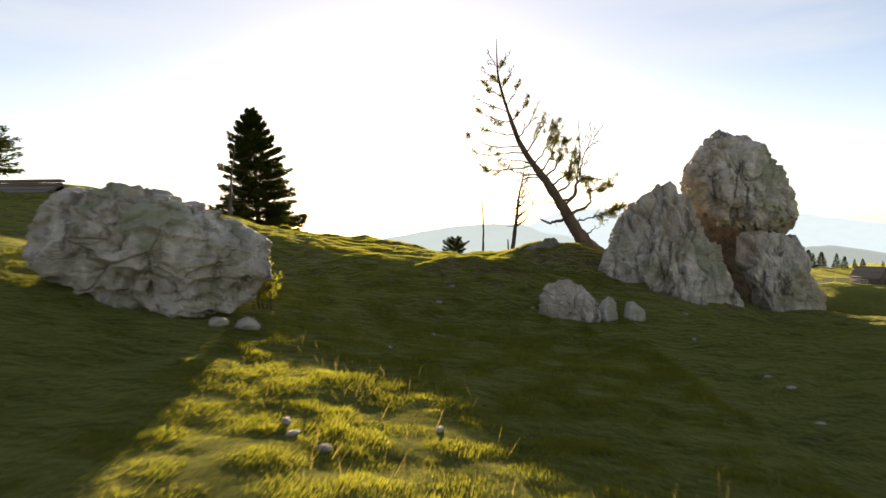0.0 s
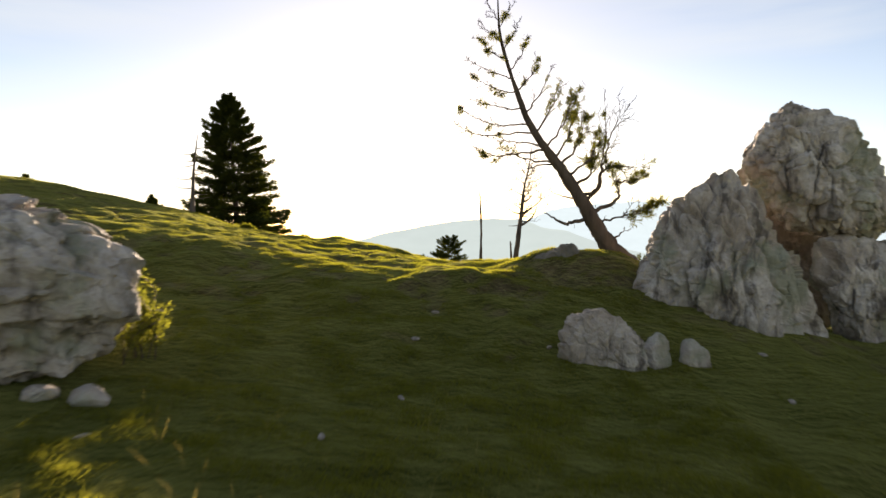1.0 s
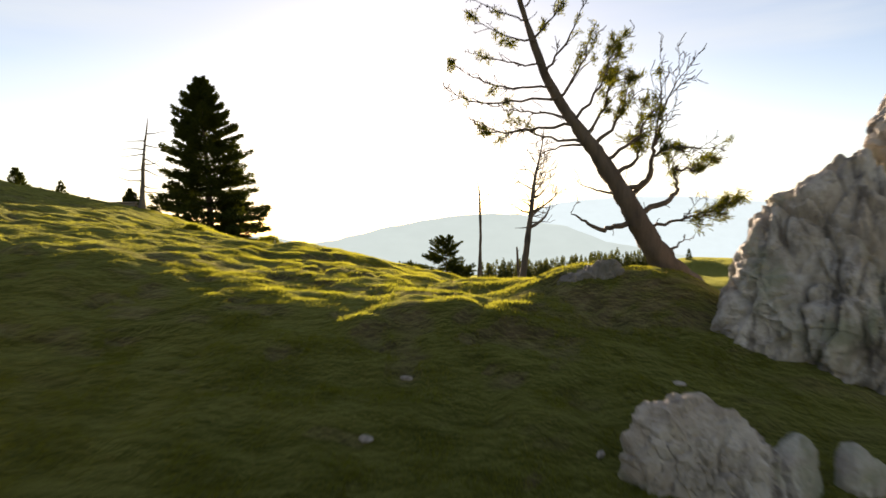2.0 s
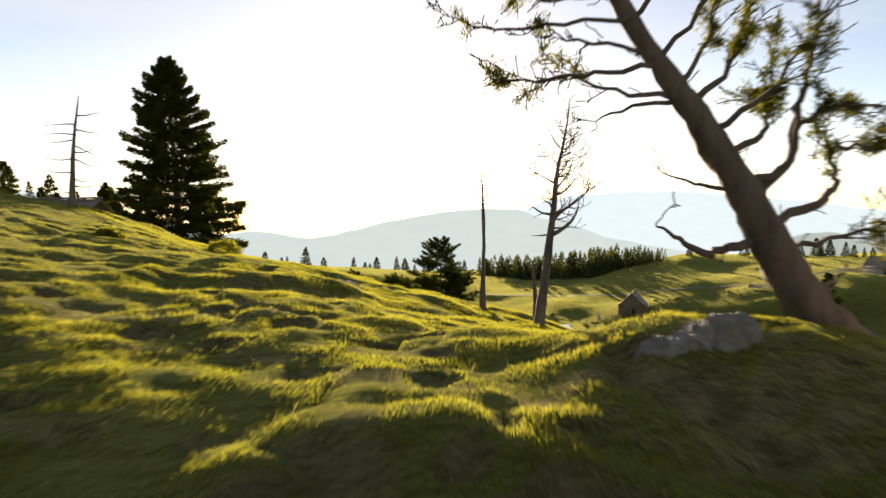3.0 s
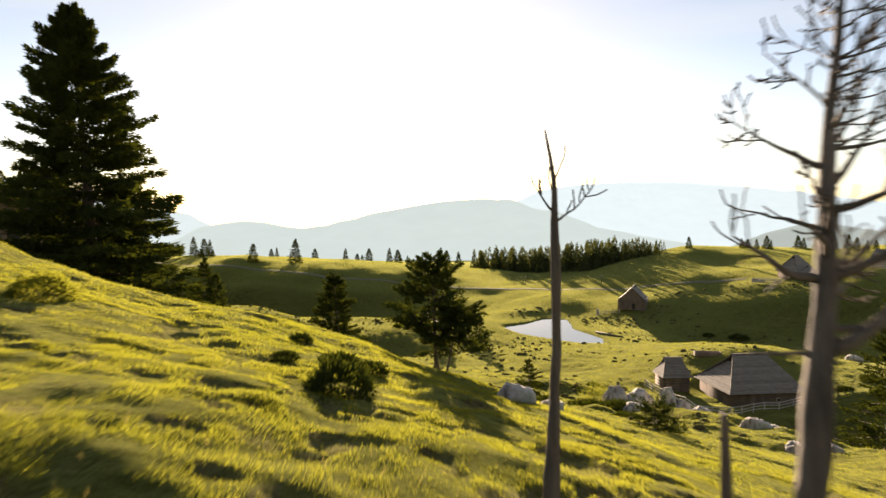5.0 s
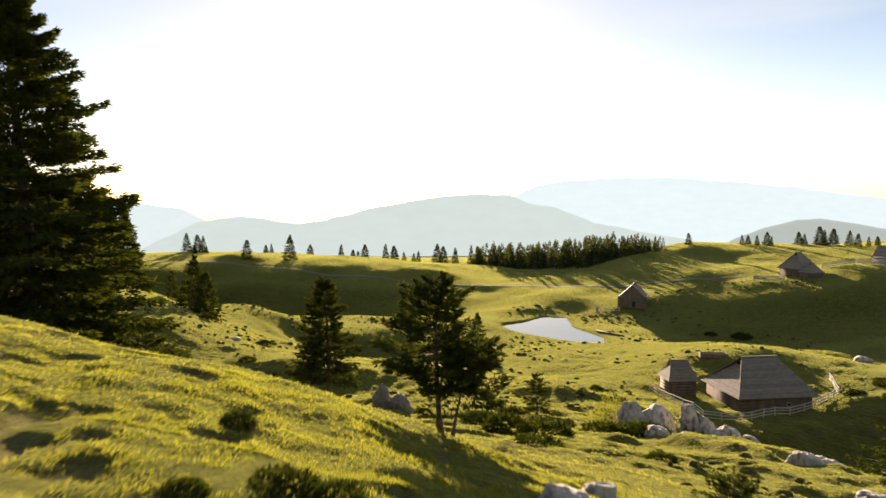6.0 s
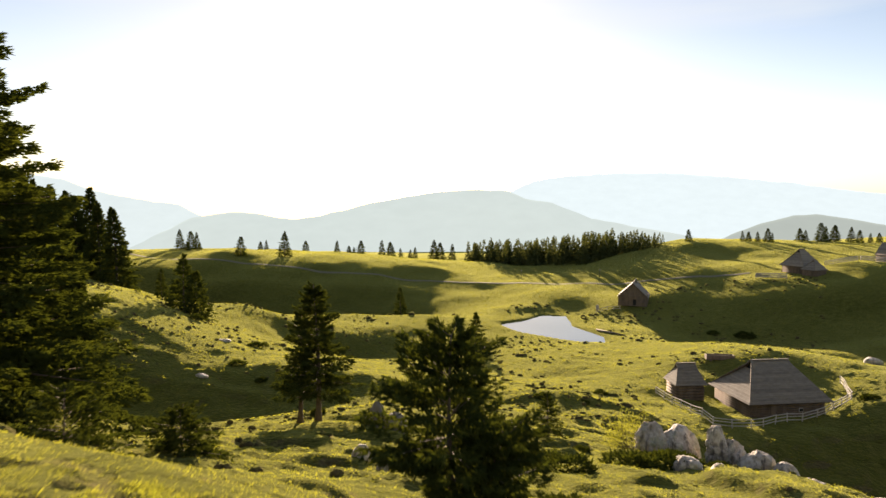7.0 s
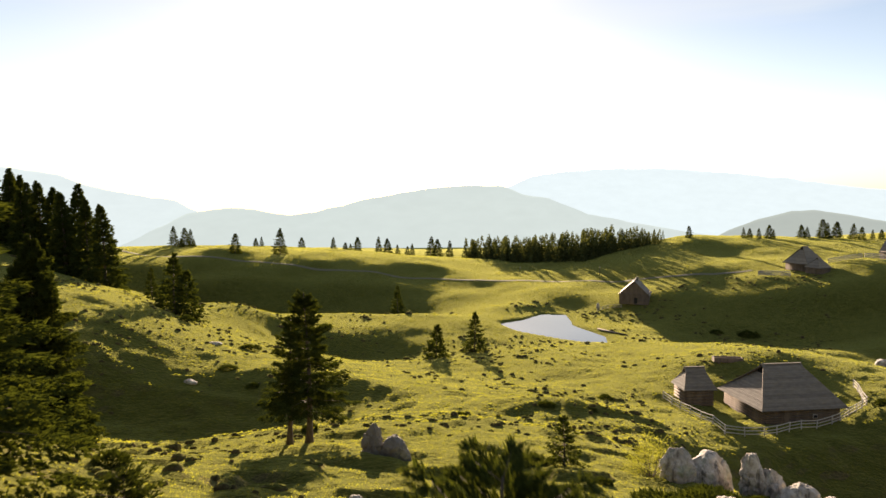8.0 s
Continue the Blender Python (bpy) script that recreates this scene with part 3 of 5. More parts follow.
# ---------------------------------------------------------------- rocks
def rock(name, outline, depth, place, turn, seed, label, category="rock", fine=5, group="", grooves=0.0, craggy=0.007, strata=0.008, beds=5, grain=(1, 1, 0.75), mat=None):
    """A weathered limestone block: its face's outline (x, z), rounded to both sides, then broken up by cracks, ledges and pits."""
    bm = bmesh.new()
    bmesh.ops.create_icosphere(bm, subdivisions=fine, radius=1)
    d = np.array([v.co for v in bm.verts])
    faces = [[v.index for v in f.verts] for f in bm.faces]
    bm.free()
    ox, oz = np.array(outline).T
    cx, cz = (ox.min() + ox.max()) / 2, (oz.min() + oz.max()) / 2
    px, pz = (ox - cx) * 0.985, (oz - cz) * 0.985
    ang = np.arctan2(d[:, 2], d[:, 0])
    # how far the outline lies in each direction
    far = np.zeros(len(d))
    for (ax, az), (bx, bz) in zip(zip(px, pz), zip(np.roll(px, -1), np.roll(pz, -1))):
        c, s = np.cos(ang), np.sin(ang)
        det = c * (az - bz) - s * (ax - bx)
        with np.errstate(divide="ignore", invalid="ignore"):
            r = (ax * (az - bz) - az * (ax - bx)) / det
            w = (c * az - s * ax) / det
        far = np.where((w >= -1e-6) & (w <= 1 + 1e-6) & (r > 0), np.maximum(far, np.nan_to_num(r)), far)
    far = np.maximum(far, 0.05)
    across, along = np.hypot(d[:, 0], d[:, 2]), np.abs(d[:, 1])
    k = ((across / far) ** 3.2 + (along / depth) ** 3.2) ** (-1 / 3.2)
    p = d * k[:, None]
    size = max(ox.max() - ox.min(), oz.max() - oz.min())
    # broken faces
    cut = np.random.default_rng(seed + 100)
    for _ in range(90):
        face = cut.normal(size=3) * (1, 1, 0.8)
        face /= np.linalg.norm(face)
        reach = p @ face
        limit = reach.max() - size * cut.uniform(0.012, 0.085 if size > 0.9 else 0.11) * (0.12 + 0.88 * abs(face[1]))
        p = p - np.maximum(0, reach - limit)[:, None] * face * 0.92
    n = p / np.maximum(np.linalg.norm(p, axis=1, keepdims=True), 1e-6)
    q = p / size
    warp = np.stack([fbm(q[:, 0] * 5 + k * 9, q[:, 1] * 5, q[:, 2] * 5, 3, seed + 40 + k) for k in range(3)], 1)
    off = np.zeros(len(p))
    # joints: every block of the broken face stands a little in or out and tilts its own way
    for level, (count, proud, lean_by, deep, wide) in enumerate([(30, 0.022, 0.16, 0.040, 0.014), (110, 0.008, 0.14, 0.012, 0.0075), (380, 0.0025, 0.10, 0.0, 0.01)]):
        if fine < 6 and level == 2:
            continue
        count = count if fine > 5 else count // 2
        sites = cut.uniform(p.min(0), p.max(0), (count * 2, 3)) / size
        w = (q + warp * (0.035, 0.02, 0.01)[level]) * grain
        d2 = ((w[:, None, :] - (sites * grain)[None]) ** 2).sum(2) if len(sites) * len(w) < 9e6 else None
        if d2 is None:
            best, second, own = np.full(len(w), 9.0), np.full(len(w), 9.0), np.zeros(len(w), int)
            for k, site in enumerate(sites * grain):
                r = ((w - site) ** 2).sum(1)
                closer = r < best
                second = np.where(closer, best, np.minimum(second, r))
                own = np.where(closer, k, own)
                best = np.where(closer, r, best)
        else:
            own = d2.argmin(1)
            two = np.partition(d2, 1, 1)
            best, second = two[:, 0], two[:, 1]
        edge = np.sqrt(second) - np.sqrt(best)
        tilts = cut.normal(size=(len(sites), 3))
        local = ((q - sites[own]) * tilts[own]).sum(1)
        off = off + proud * cut.uniform(-1, 1, len(sites))[own] + lean_by * np.clip(local, -0.12, 0.12) * (0.5 if level else 0.35)
        open_ = np.clip(0.35 + 1.2 * fbm(q[:, 0] * 3, q[:, 1] * 3, q[:, 2] * 3 + level, 2, seed + 60), 0, 1)
        off = off - deep * open_ * np.exp(-((edge / wide) ** 2))
    # beds: each layer stands out towards its upper rim and is undercut below
    bed = (q[:, 2] + 0.13 * q[:, 0]) * beds + 0.30 * warp[:, 0] + 0.5 * fbm(q[:, 0] * 1.5, q[:, 1] * 1.5, q[:, 2] * 1.5, 2, seed + 15)
    f = bed - np.floor(bed)
    amount = np.clip(0.45 + 1.3 * fbm(q[:, 0] * 2.2, q[:, 1] * 2.2, np.floor(bed) * 1.7, 2, seed + 16), 0, 1.2)
    off = off + strata * amount * (np.where(f < 0.86, 1 - f * 0.9, (f - 0.86) / 0.14 * 0.77 + 0.226) - 0.5)
    if grooves:
        groove = np.abs(fbm(q[:, 0] * 9 + q[:, 2] * 3.5 + warp[:, 1] * 0.4, q[:, 1] * 9, q[:, 2] * 1.6, 2, seed + 19))
        off = off - grooves * np.exp(-((groove / 0.13) ** 2))
    # karst pits and ribs
    if size > 0.9:
        w = q + 0.10 * warp
        rib = 1 - np.abs(fbm(w[:, 0] * 7 * grain[0], w[:, 1] * 7, w[:, 2] * 7 * grain[2], 3, seed + 23)) * 2.2
        hole = np.clip(fbm(w[:, 0] * 11 * grain[0], w[:, 1] * 11, w[:, 2] * 11 * grain[2], 2, seed + 27) - 0.22, 0, 0.5)
        off = off + 0.008 * np.clip(rib, -0.6, 1) - 0.055 * hole
    off = off + craggy * fbm(q[:, 0] * 30, q[:, 1] * 30, q[:, 2] * 30, 3, seed + 21)
    p = p + n * ((off - off.mean()) * min(size, 4.2))[:, None]
    s = Shape().add(p + (cx, 0, cz), faces)
    ob = new(name, s.mesh(name, mat or STONE, fine < 6))
    ob.matrix_basis = pose(*place, 0, 0, turn)
    return tagged(ob, label, category, group)


rock("boulder", [(-6.73, 0.00), (-6.69, 0.50), (-6.55, 0.63), (-6.20, 0.69), (-5.90, 0.80), (-5.51, 0.74), (-5.16, 0.80), (-4.72, 0.74), (-4.29, 0.61), (-3.77, 0.51), (-3.35, 0.43), (-3.21, 0.31), (-2.99, 0.10), (-2.78, -0.17), (-2.80, -0.51), (-2.97, -0.93), (-3.42, -1.09), (-3.94, -1.20), (-4.55, -1.17), (-4.99, -0.96), (-5.60, -0.83), (-5.95, -0.73), (-6.38, -0.48), (-6.64, -0.28)], 1.1, (0, 9.75, 0), 0, 1,
     "big grey weathered limestone boulder lying in grass", fine=7, strata=0.030, beds=7, grain=(0.8, 1, 1.1))
rock("rock_spire", [(3.15, -1.04), (3.38, -0.68), (3.64, -0.18), (3.83, 0.23), (4.04, 0.62), (4.40, 0.98), (4.78, 1.20), (5.00, 1.25), (5.21, 1.14), (5.40, 0.86), (5.66, 0.34), (5.98, -0.17), (6.19, -0.69), (6.48, -1.20), (6.79, -1.71), (6.85, -2.30), (6.10, -2.45), (4.55, -2.15), (3.30, -1.85), (3.05, -1.40)],
     0.95, (0, 14.6, 0), 0, 2, "pointed grey limestone rock with deep grooves", fine=7, grooves=0.026, strata=0.010, beds=9, grain=(1.35, 1, 0.55))
rock("rock_block", [(5.42, 1.56), (5.66, 1.27), (5.98, 0.82), (6.30, 0.46), (6.86, 0.30), (7.46, 0.18), (8.19, 0.05), (8.37, 0.24), (8.45, 0.58), (8.33, 0.85), (8.22, 1.19), (8.02, 1.71), (7.53, 2.03), (7.48, 2.21), (7.10, 2.38), (6.87, 2.32), (6.69, 2.53), (6.49, 2.55), (6.26, 2.37), (6.09, 2.13), (5.86, 1.83), (5.67, 1.58)],
     0.9, (0, 15.4, 0), 0, 3, "upper block of split grey limestone rock", fine=7, grooves=0.020, strata=0.014, beds=7, grain=(1.2, 1, 0.8))
rock("rock_block", [(6.36, 0.34), (6.84, 0.23), (7.44, 0.12), (8.18, -0.00), (8.24, -0.23), (8.50, -0.56), (8.59, -0.86), (8.86, -1.26), (9.11, -1.51), (9.0, -2.2), (8.31, -2.5), (7.75, -2.5), (7.62, -1.98), (7.48, -1.60), (7.18, -0.98), (6.76, -0.31)],
     0.7, (0, 15.2, 0), 0, 4, "lower block of split limestone rock on grass", fine=6, grooves=0.012, strata=0.016, beds=7, grain=(1.2, 1, 0.8))
# filler behind the gap, widened to keep the sun out of the cleft
rock("rock_slab", [(5.50, 1.00), (5.74, 1.20), (6.35, 1.20), (7.38, 0.69), (8.79, 0.46), (8.82, -0.33), (8.50, -1.06), (8.44, -2.24), (7.27, -2.32), (5.40, -1.60), (5.15, 0.30)],
     0.4, (0, 16.9, 0), 0, 12, "dark inner slab wedged behind split limestone rocks", fine=6, mat=SHADED_EARTHY)
rock("low_rock", [(1.66, -1.32), (1.62, -1.02), (1.78, -0.86), (2.02, -0.83), (2.36, -0.80), (2.60, -0.92), (2.80, -1.16), (2.97, -1.50), (2.96, -1.80), (2.20, -1.62), (1.66, -1.52)], 0.27, (0, 12.0, 0), 0, 5,
     "low pale limestone rock half sunk in grass", fine=6, strata=0.02, beds=5, grooves=0.014)
rock("small_rock", [(2.82, -1.34), (2.92, -1.13), (3.06, -1.10), (3.20, -1.28), (3.2, -1.75), (2.80, -1.75)], 0.2, (0, 12.1, 0), 0, 6, "small pointed pale stone in grass", fine=5)
rock("small_rock", [(3.30, -1.40), (3.36, -1.19), (3.46, -1.17), (3.72, -1.36), (3.82, -1.9), (3.28, -1.9)], 0.2, (0, 12.15, 0), 0, 7, "small wedge-shaped pale stone in grass", fine=5)


# ---------------------------------------------------------------- trees
def sprays(rng, at, way, length, width, spread):
    """Two crossing thin triangles for each spray of needles."""
    n = len(at)
    way = way + spread * rng.normal(size=(n, 3))
    way /= np.linalg.norm(way, axis=1, keepdims=True)
    side = np.cross(way, rng.normal(size=(n, 3)))
    side /= np.linalg.norm(side, axis=1, keepdims=True) + 1e-9
    other = np.cross(way, side)
    tip = at + way * length[:, None]
    w = width[:, None] * 0.5
    return np.concatenate([np.stack([at - side * w, at + side * w, tip], 1), np.stack([at - other * w + way * length[:, None] * 0.15, at + other * w + way * length[:, None] * 0.15, tip], 1)])


def conifer(height, radius, seed, whorls, boughs, twigs, bare=0.04, gap=0.25, twig=0.35, power=0.85, lean=(0, 0), droop=0.3, spray=0.4, fat=0.34, hang=0.35):
    """Trunk shape and crown triangles of a spruce or pine."""
    rng = np.random.default_rng(seed)
    trunk = Shape()
    hs = np.linspace(0, 1, 9)
    bend = 0.02 * height
    pts = [(lean[0] * h + bend * math.sin(3 * h + seed), lean[1] * h + bend * math.cos(2.3 * h + seed) - bend * math.cos(seed), height * h) for h in hs]
    pts = [(p[0] - pts[0][0], p[1] - pts[0][1], p[2]) for p in pts]
    trunk.tube(pts, [max(0.012, 0.022 * height * (1 - h) ** 0.9 + (0.012 * height if h == 0 else 0)) for h in hs], 8)
    line = np.array(pts)
    nb = whorls * boughs
    f = bare + (1 - bare) * (np.repeat(np.arange(whorls), boughs) + rng.normal(0, 0.55, nb)) / whorls
    f = np.clip(f, bare * 0.8, 0.995)
    az = np.tile(np.arange(boughs), whorls) * 2 * math.pi / boughs + np.repeat(rng.uniform(0, 6.28, whorls), boughs) + rng.normal(0, 0.25, nb)
    length = radius * (1 - f) ** power * np.clip(rng.normal(1.0, gap, nb), 0.35, 1.5) + 0.025 * height * (1 - f) + 0.05
    rise = np.interp(f, [0, 0.5, 1], [-0.05, 0.22, 0.85]) + rng.normal(0, 0.08, nb)
    limbs = Shape()
    pick = np.repeat(np.arange(nb), twigs)
    s = rng.uniform(0.08, 1, len(pick)) ** 0.75
    base = np.stack([np.interp(f, hs, line[:, k]) for k in range(3)], 1)

    def along(i, s):
        r = length[i] * s
        z = length[i] * (rise[i] * s - droop * s * s + droop * 0.65 * s**3)
        return base[i] + np.stack([np.cos(az[i]) * r, np.sin(az[i]) * r, z], -1)

    for i in range(nb):
        if length[i] > 0.05 * height and i % 2 == 0:
            limbs.tube([along(i, q) for q in (0.0, 0.4, 0.8)], [0.0045 * height * (1 - f[i]) + 0.006, 0.003 * height * (1 - f[i]) + 0.004, 0.003], 3)
    sgn = np.sign(rng.uniform(-1, 1, len(pick)))[:, None]
    out = np.stack([np.cos(az[pick]), np.sin(az[pick]), rise[pick] - 1.2 * droop * s], 1)
    sidew = np.stack([-np.sin(az[pick]), np.cos(az[pick]), np.zeros(len(pick))], 1) * sgn
    fan = rng.uniform(0, 1, len(pick)) * length[pick] * twig * (1.25 - s)
    at = along(pick, s) + sidew * fan[:, None] + out * (0.35 * fan)[:, None]
    at[:, 2] -= 0.22 * fan + rng.uniform(0, hang, len(pick)) * spray
    way = out * 0.8 + sidew * rng.uniform(0.2, 0.9, len(pick))[:, None] + rng.normal(0.0, 0.22, (len(pick), 1)) * np.array([0, 0, 1.0])
    ln = spray * rng.uniform(0.6, 1.3, len(pick)) * (0.55 + 0.45 * (1 - f[pick]))
    tris = sprays(rng, at, way / np.linalg.norm(way, axis=1, keepdims=True), ln, ln * fat, 0.25)
    return trunk, limbs, tris


def plant(name, place, label, category, shape, mats=(BARK, NEEDLES), group="", turn=0.0):
    trunk, limbs, tris = shape
    ob = thing(name, place, label, category, group, turn)
    part("trunk", trunk.mesh("trunk", mats[0], True), ob)
    if limbs.v:
        part("branchwood", limbs.mesh("branchwood", mats[0], True), ob)["kind"] = "stuff"
    part("crown", triangles("crown", tris, mats[1]), ob)
    return ob


def branch(shape, rng, p, way, length, radius, depth, lift=0.3, kink=0.22, tips=None, twig_chance=0.75):
    """A crooked branch with side twigs."""
    p, way = Vector(p), Vector(way).normalized()
    n = 6
    pts, rad = [p.copy()], [radius]
    for i in range(n):
        way = (way + Vector(rng.normal(0, kink, 3)) + Vector((0, 0, lift / n))).normalized()
        p = p + way * length / n
        pts.append(p.copy())
        rad.append(max(0.0055, radius * (1 - (i + 1) / n * 0.85)))
        if tips is not None and (depth == 0 or i > 2):
            tips.append((p.copy(), way.copy(), depth))
        if depth > 0 and i > 0 and rng.random() < twig_chance:
            for _ in range(1 + (rng.random() < 0.4)):
                off = Vector(rng.normal(0, 1, 3))
                off = (off - way * off.dot(way)).normalized()
                branch(shape, rng, p, way * 0.6 + off * 0.8 + Vector((0, 0, 0.15)), length * rng.uniform(0.22, 0.5), rad[-1] * 0.6, depth - 1, lift, kink, tips, twig_chance)
    shape.tube(pts, rad, 5 if radius > 0.012 else 3)


def bare_trunk(points, radii, seed, sides=10):
    """A tapering trunk with root flare and knots."""
    s = Shape()
    pts = [Vector(p) for p in points]
    line, rad = [], []
    m = 6
    for i in range(len(pts) - 1):
        for k in range(m):
            t = k / m
            q = [pts[min(max(i + o, 0), len(pts) - 1)] for o in (-1, 0, 1, 2)]
            w = cubic(t)
            line.append(sum((q[a] * w[a] for a in range(4)), Vector()))
            rad.append(radii[i] + (radii[i + 1] - radii[i]) * t)
    line.append(pts[-1])
    rad.append(radii[-1])
    s.tube(line, rad, sides)
    v = np.array(s.v)
    ring = np.repeat(np.arange(len(line)), sides)
    mid = np.array([tuple(line[i]) for i in ring])
    r = np.array(rad)[ring]
    d = v - mid
    bumpy = 1 + 0.22 * fbm(v[:, 0] * 14, v[:, 1] * 14, v[:, 2] * 3.0, 2, seed) + 0.10 * rough(v[:, 0] * 30, v[:, 1] * 30, v[:, 2] * 9, seed + 3)
    flare = 1 + 0.7 * np.exp(-ring / 2.2) * (0.7 + 0.6 * np.sin(np.arctan2(d[:, 1], d[:, 0]) * 4 + seed))
    s.v = [tuple(p) for p in mid + d * (bumpy * flare)[:, None]]
    return s, line, rad


def dead_tree(name, place, points, radii, limbs, seed, label, auto=0, spread=0.6):
    ob = thing(name, place, label, "dead tree")
    trunk, line, rad = bare_trunk(points, radii, seed)
    part("trunk", trunk.mesh("trunk", GREYWOOD, True), ob)
    rng = np.random.default_rng(seed)
    for h, way, length, radius, depth in limbs:
        i = min(range(len(line)), key=lambda k: abs(line[k].z - h))
        s = Shape()
        branch(s, rng, line[i], way, length, radius, depth, 0.45, 0.15)
        part("limb", s.mesh("limb", GREYWOOD, True), ob)
    for k in range(auto):
        h = rng.uniform(0.42, 0.98)
        i = min(int(h * len(line)), len(line) - 2)
        a = rng.normal(0.2, 1.3)
        s = Shape()
        branch(s, rng, line[i], (math.cos(a), math.sin(a), rng.uniform(0.0, 0.5)), spread * (1.15 - h) * rng.uniform(0.6, 1.3) + 0.08, rad[i] * 0.36, 1 if h < 0.85 else 0, 0.4, 0.15)
        part("limb", s.mesh("limb", GREYWOOD, True), ob)
    return ob


dead_tree("dead_tree", (2.04, 21.57, -1.02), [(0, 0, -0.15), (0.04, 0.04, 0.25), (0.11, 0.10, 0.73), (0.19, 0.18, 1.25), (0.29, 0.32, 1.92), (0.38, 0.48, 2.55), (0.52, 0.65, 3.1), (0.62, 0.8, 3.58), (0.65, 0.88, 3.85)],
          [0.115, 0.082, 0.068, 0.068, 0.048, 0.034, 0.022, 0.013, 0.005],
          [(1.5, (0.95, -0.1, 0.25), 0.85, 0.045, 0), (1.44, (-0.8, 0.3, 0.1), 0.32, 0.02, 0), (1.85, (1, -0.1, 0.15), 0.85, 0.034, 2), (1.75, (0.9, 0.6, 0.35), 0.85, 0.03, 2),
           (1.8, (-1, -0.1, 0.1), 0.55, 0.026, 1), (1.95, (-0.6, -0.7, 0.3), 0.5, 0.022, 1), (2.1, (0.9, -0.5, 0.3), 0.72, 0.024, 2), (2.25, (0.9, 0.3, 0.45), 0.72, 0.022, 2), (2.3, (-0.9, 0.3, 0.3), 0.5, 0.02, 2),
           (2.0, (0.2, 0.9, 0.3), 0.5, 0.02, 2), (2.5, (0.8, 0.2, 0.6), 0.6, 0.016, 2), (2.8, (0.8, -0.2, 0.6), 0.5, 0.013, 1), (2.65, (-0.7, 0.1, 0.6), 0.45, 0.013, 2), (2.95, (-0.6, -0.2, 0.5), 0.4, 0.011, 1),
           (3.1, (0.7, 0.1, 0.5), 0.4, 0.01, 1), (3.2, (-0.7, 0.1, 0.5), 0.35, 0.01, 1)],
          31, "bleached dead conifer with bare crooked twigs on grassy slope", auto=38, spread=0.60)
dead_tree("thin_snag", (1.19, 22.9, -0.98), [(0, 0, -0.1), (0.01, 0, 0.6), (0.03, 0, 1.2), (0.01, 0, 1.95), (0.0, 0, 2.3), (-0.06, 0.0, 2.62)], [0.055, 0.04, 0.033, 0.027, 0.018, 0.005],
          [(2.12, (-0.8, 0, 0.5), 0.28, 0.011, 1), (2.05, (0.8, 0.1, 0.6), 0.3, 0.011, 1), (2.3, (0.5, 0.2, 0.8), 0.24, 0.008, 0), (2.2, (-0.4, -0.4, 0.8), 0.2, 0.007, 0)], 33, "thin bare grey snag standing on grassy slope")
dead_tree("broken_stem", (2.08, 22.3, -1.12), [(0, 0, -0.1), (0.01, 0, 0.4), (-0.02, 0, 0.8), (-0.04, 0, 1.12)], [0.045, 0.034, 0.03, 0.02], [(0.9, (0.5, 0, 0.8), 0.14, 0.012, 0)], 35, "short broken grey tree stem beside dead tree")
dead_tree("tall_snag", (-10.24, 29.4, ground_at(-10.24, 29.4)), [(0, 0, -0.2), (0.03, 0, 0.8), (0.10, 0, 1.9), (0.2, 0, 2.7), (0.26, 0, 3.15)], [0.10, 0.07, 0.05, 0.025, 0.008],
          [(h, (sx, 0.4 * (-1) ** k, -0.25), 0.8, 0.024, 0) for k, (h, sx) in enumerate([(0.7, 1), (1.0, -1), (1.3, 1), (1.4, -1), (1.7, 1), (1.9, -1), (2.2, 1), (2.4, -1), (0.5, -1), (0.85, 1), (1.55, 1), (2.05, -1), (2.6, 1)])], 37, "slim dead spruce snag with short side twigs")

# the wind-bent tree on its mound
lean_tree = thing("leaning_tree", (3.60, 16.28, -0.45), "wind-bent half-dead conifer leaning over grassy mound", "tree")
trunk, line, rad = bare_trunk([(0.35, 0.05, -0.2), (-0.10, 0, 0.30), (-0.33, 0, 0.62), (-0.60, 0, 1.08), (-0.86, 0, 1.5), (-1.15, 0.02, 1.93), (-1.5, 0.04, 2.4), (-1.78, 0.06, 2.85), (-2.02, 0.08, 3.44), (-2.27, 0.1, 4.2), (-2.37, 0.12, 4.7), (-2.40, 0.14, 5.5)],
                              [0.22, 0.185, 0.165, 0.142, 0.118, 0.096, 0.076, 0.060, 0.046, 0.032, 0.022, 0.005], 41, 12)
LEAN = 0.07  # the stem also leans to the south


def leaned(shape):
    shape.v = [(x, y - LEAN * max(z, 0), z) for x, y, z in shape.v]
    return shape


part("trunk", leaned(trunk).mesh("trunk", BARK, True), lean_tree)
rng = np.random.default_rng(43)
tips = []


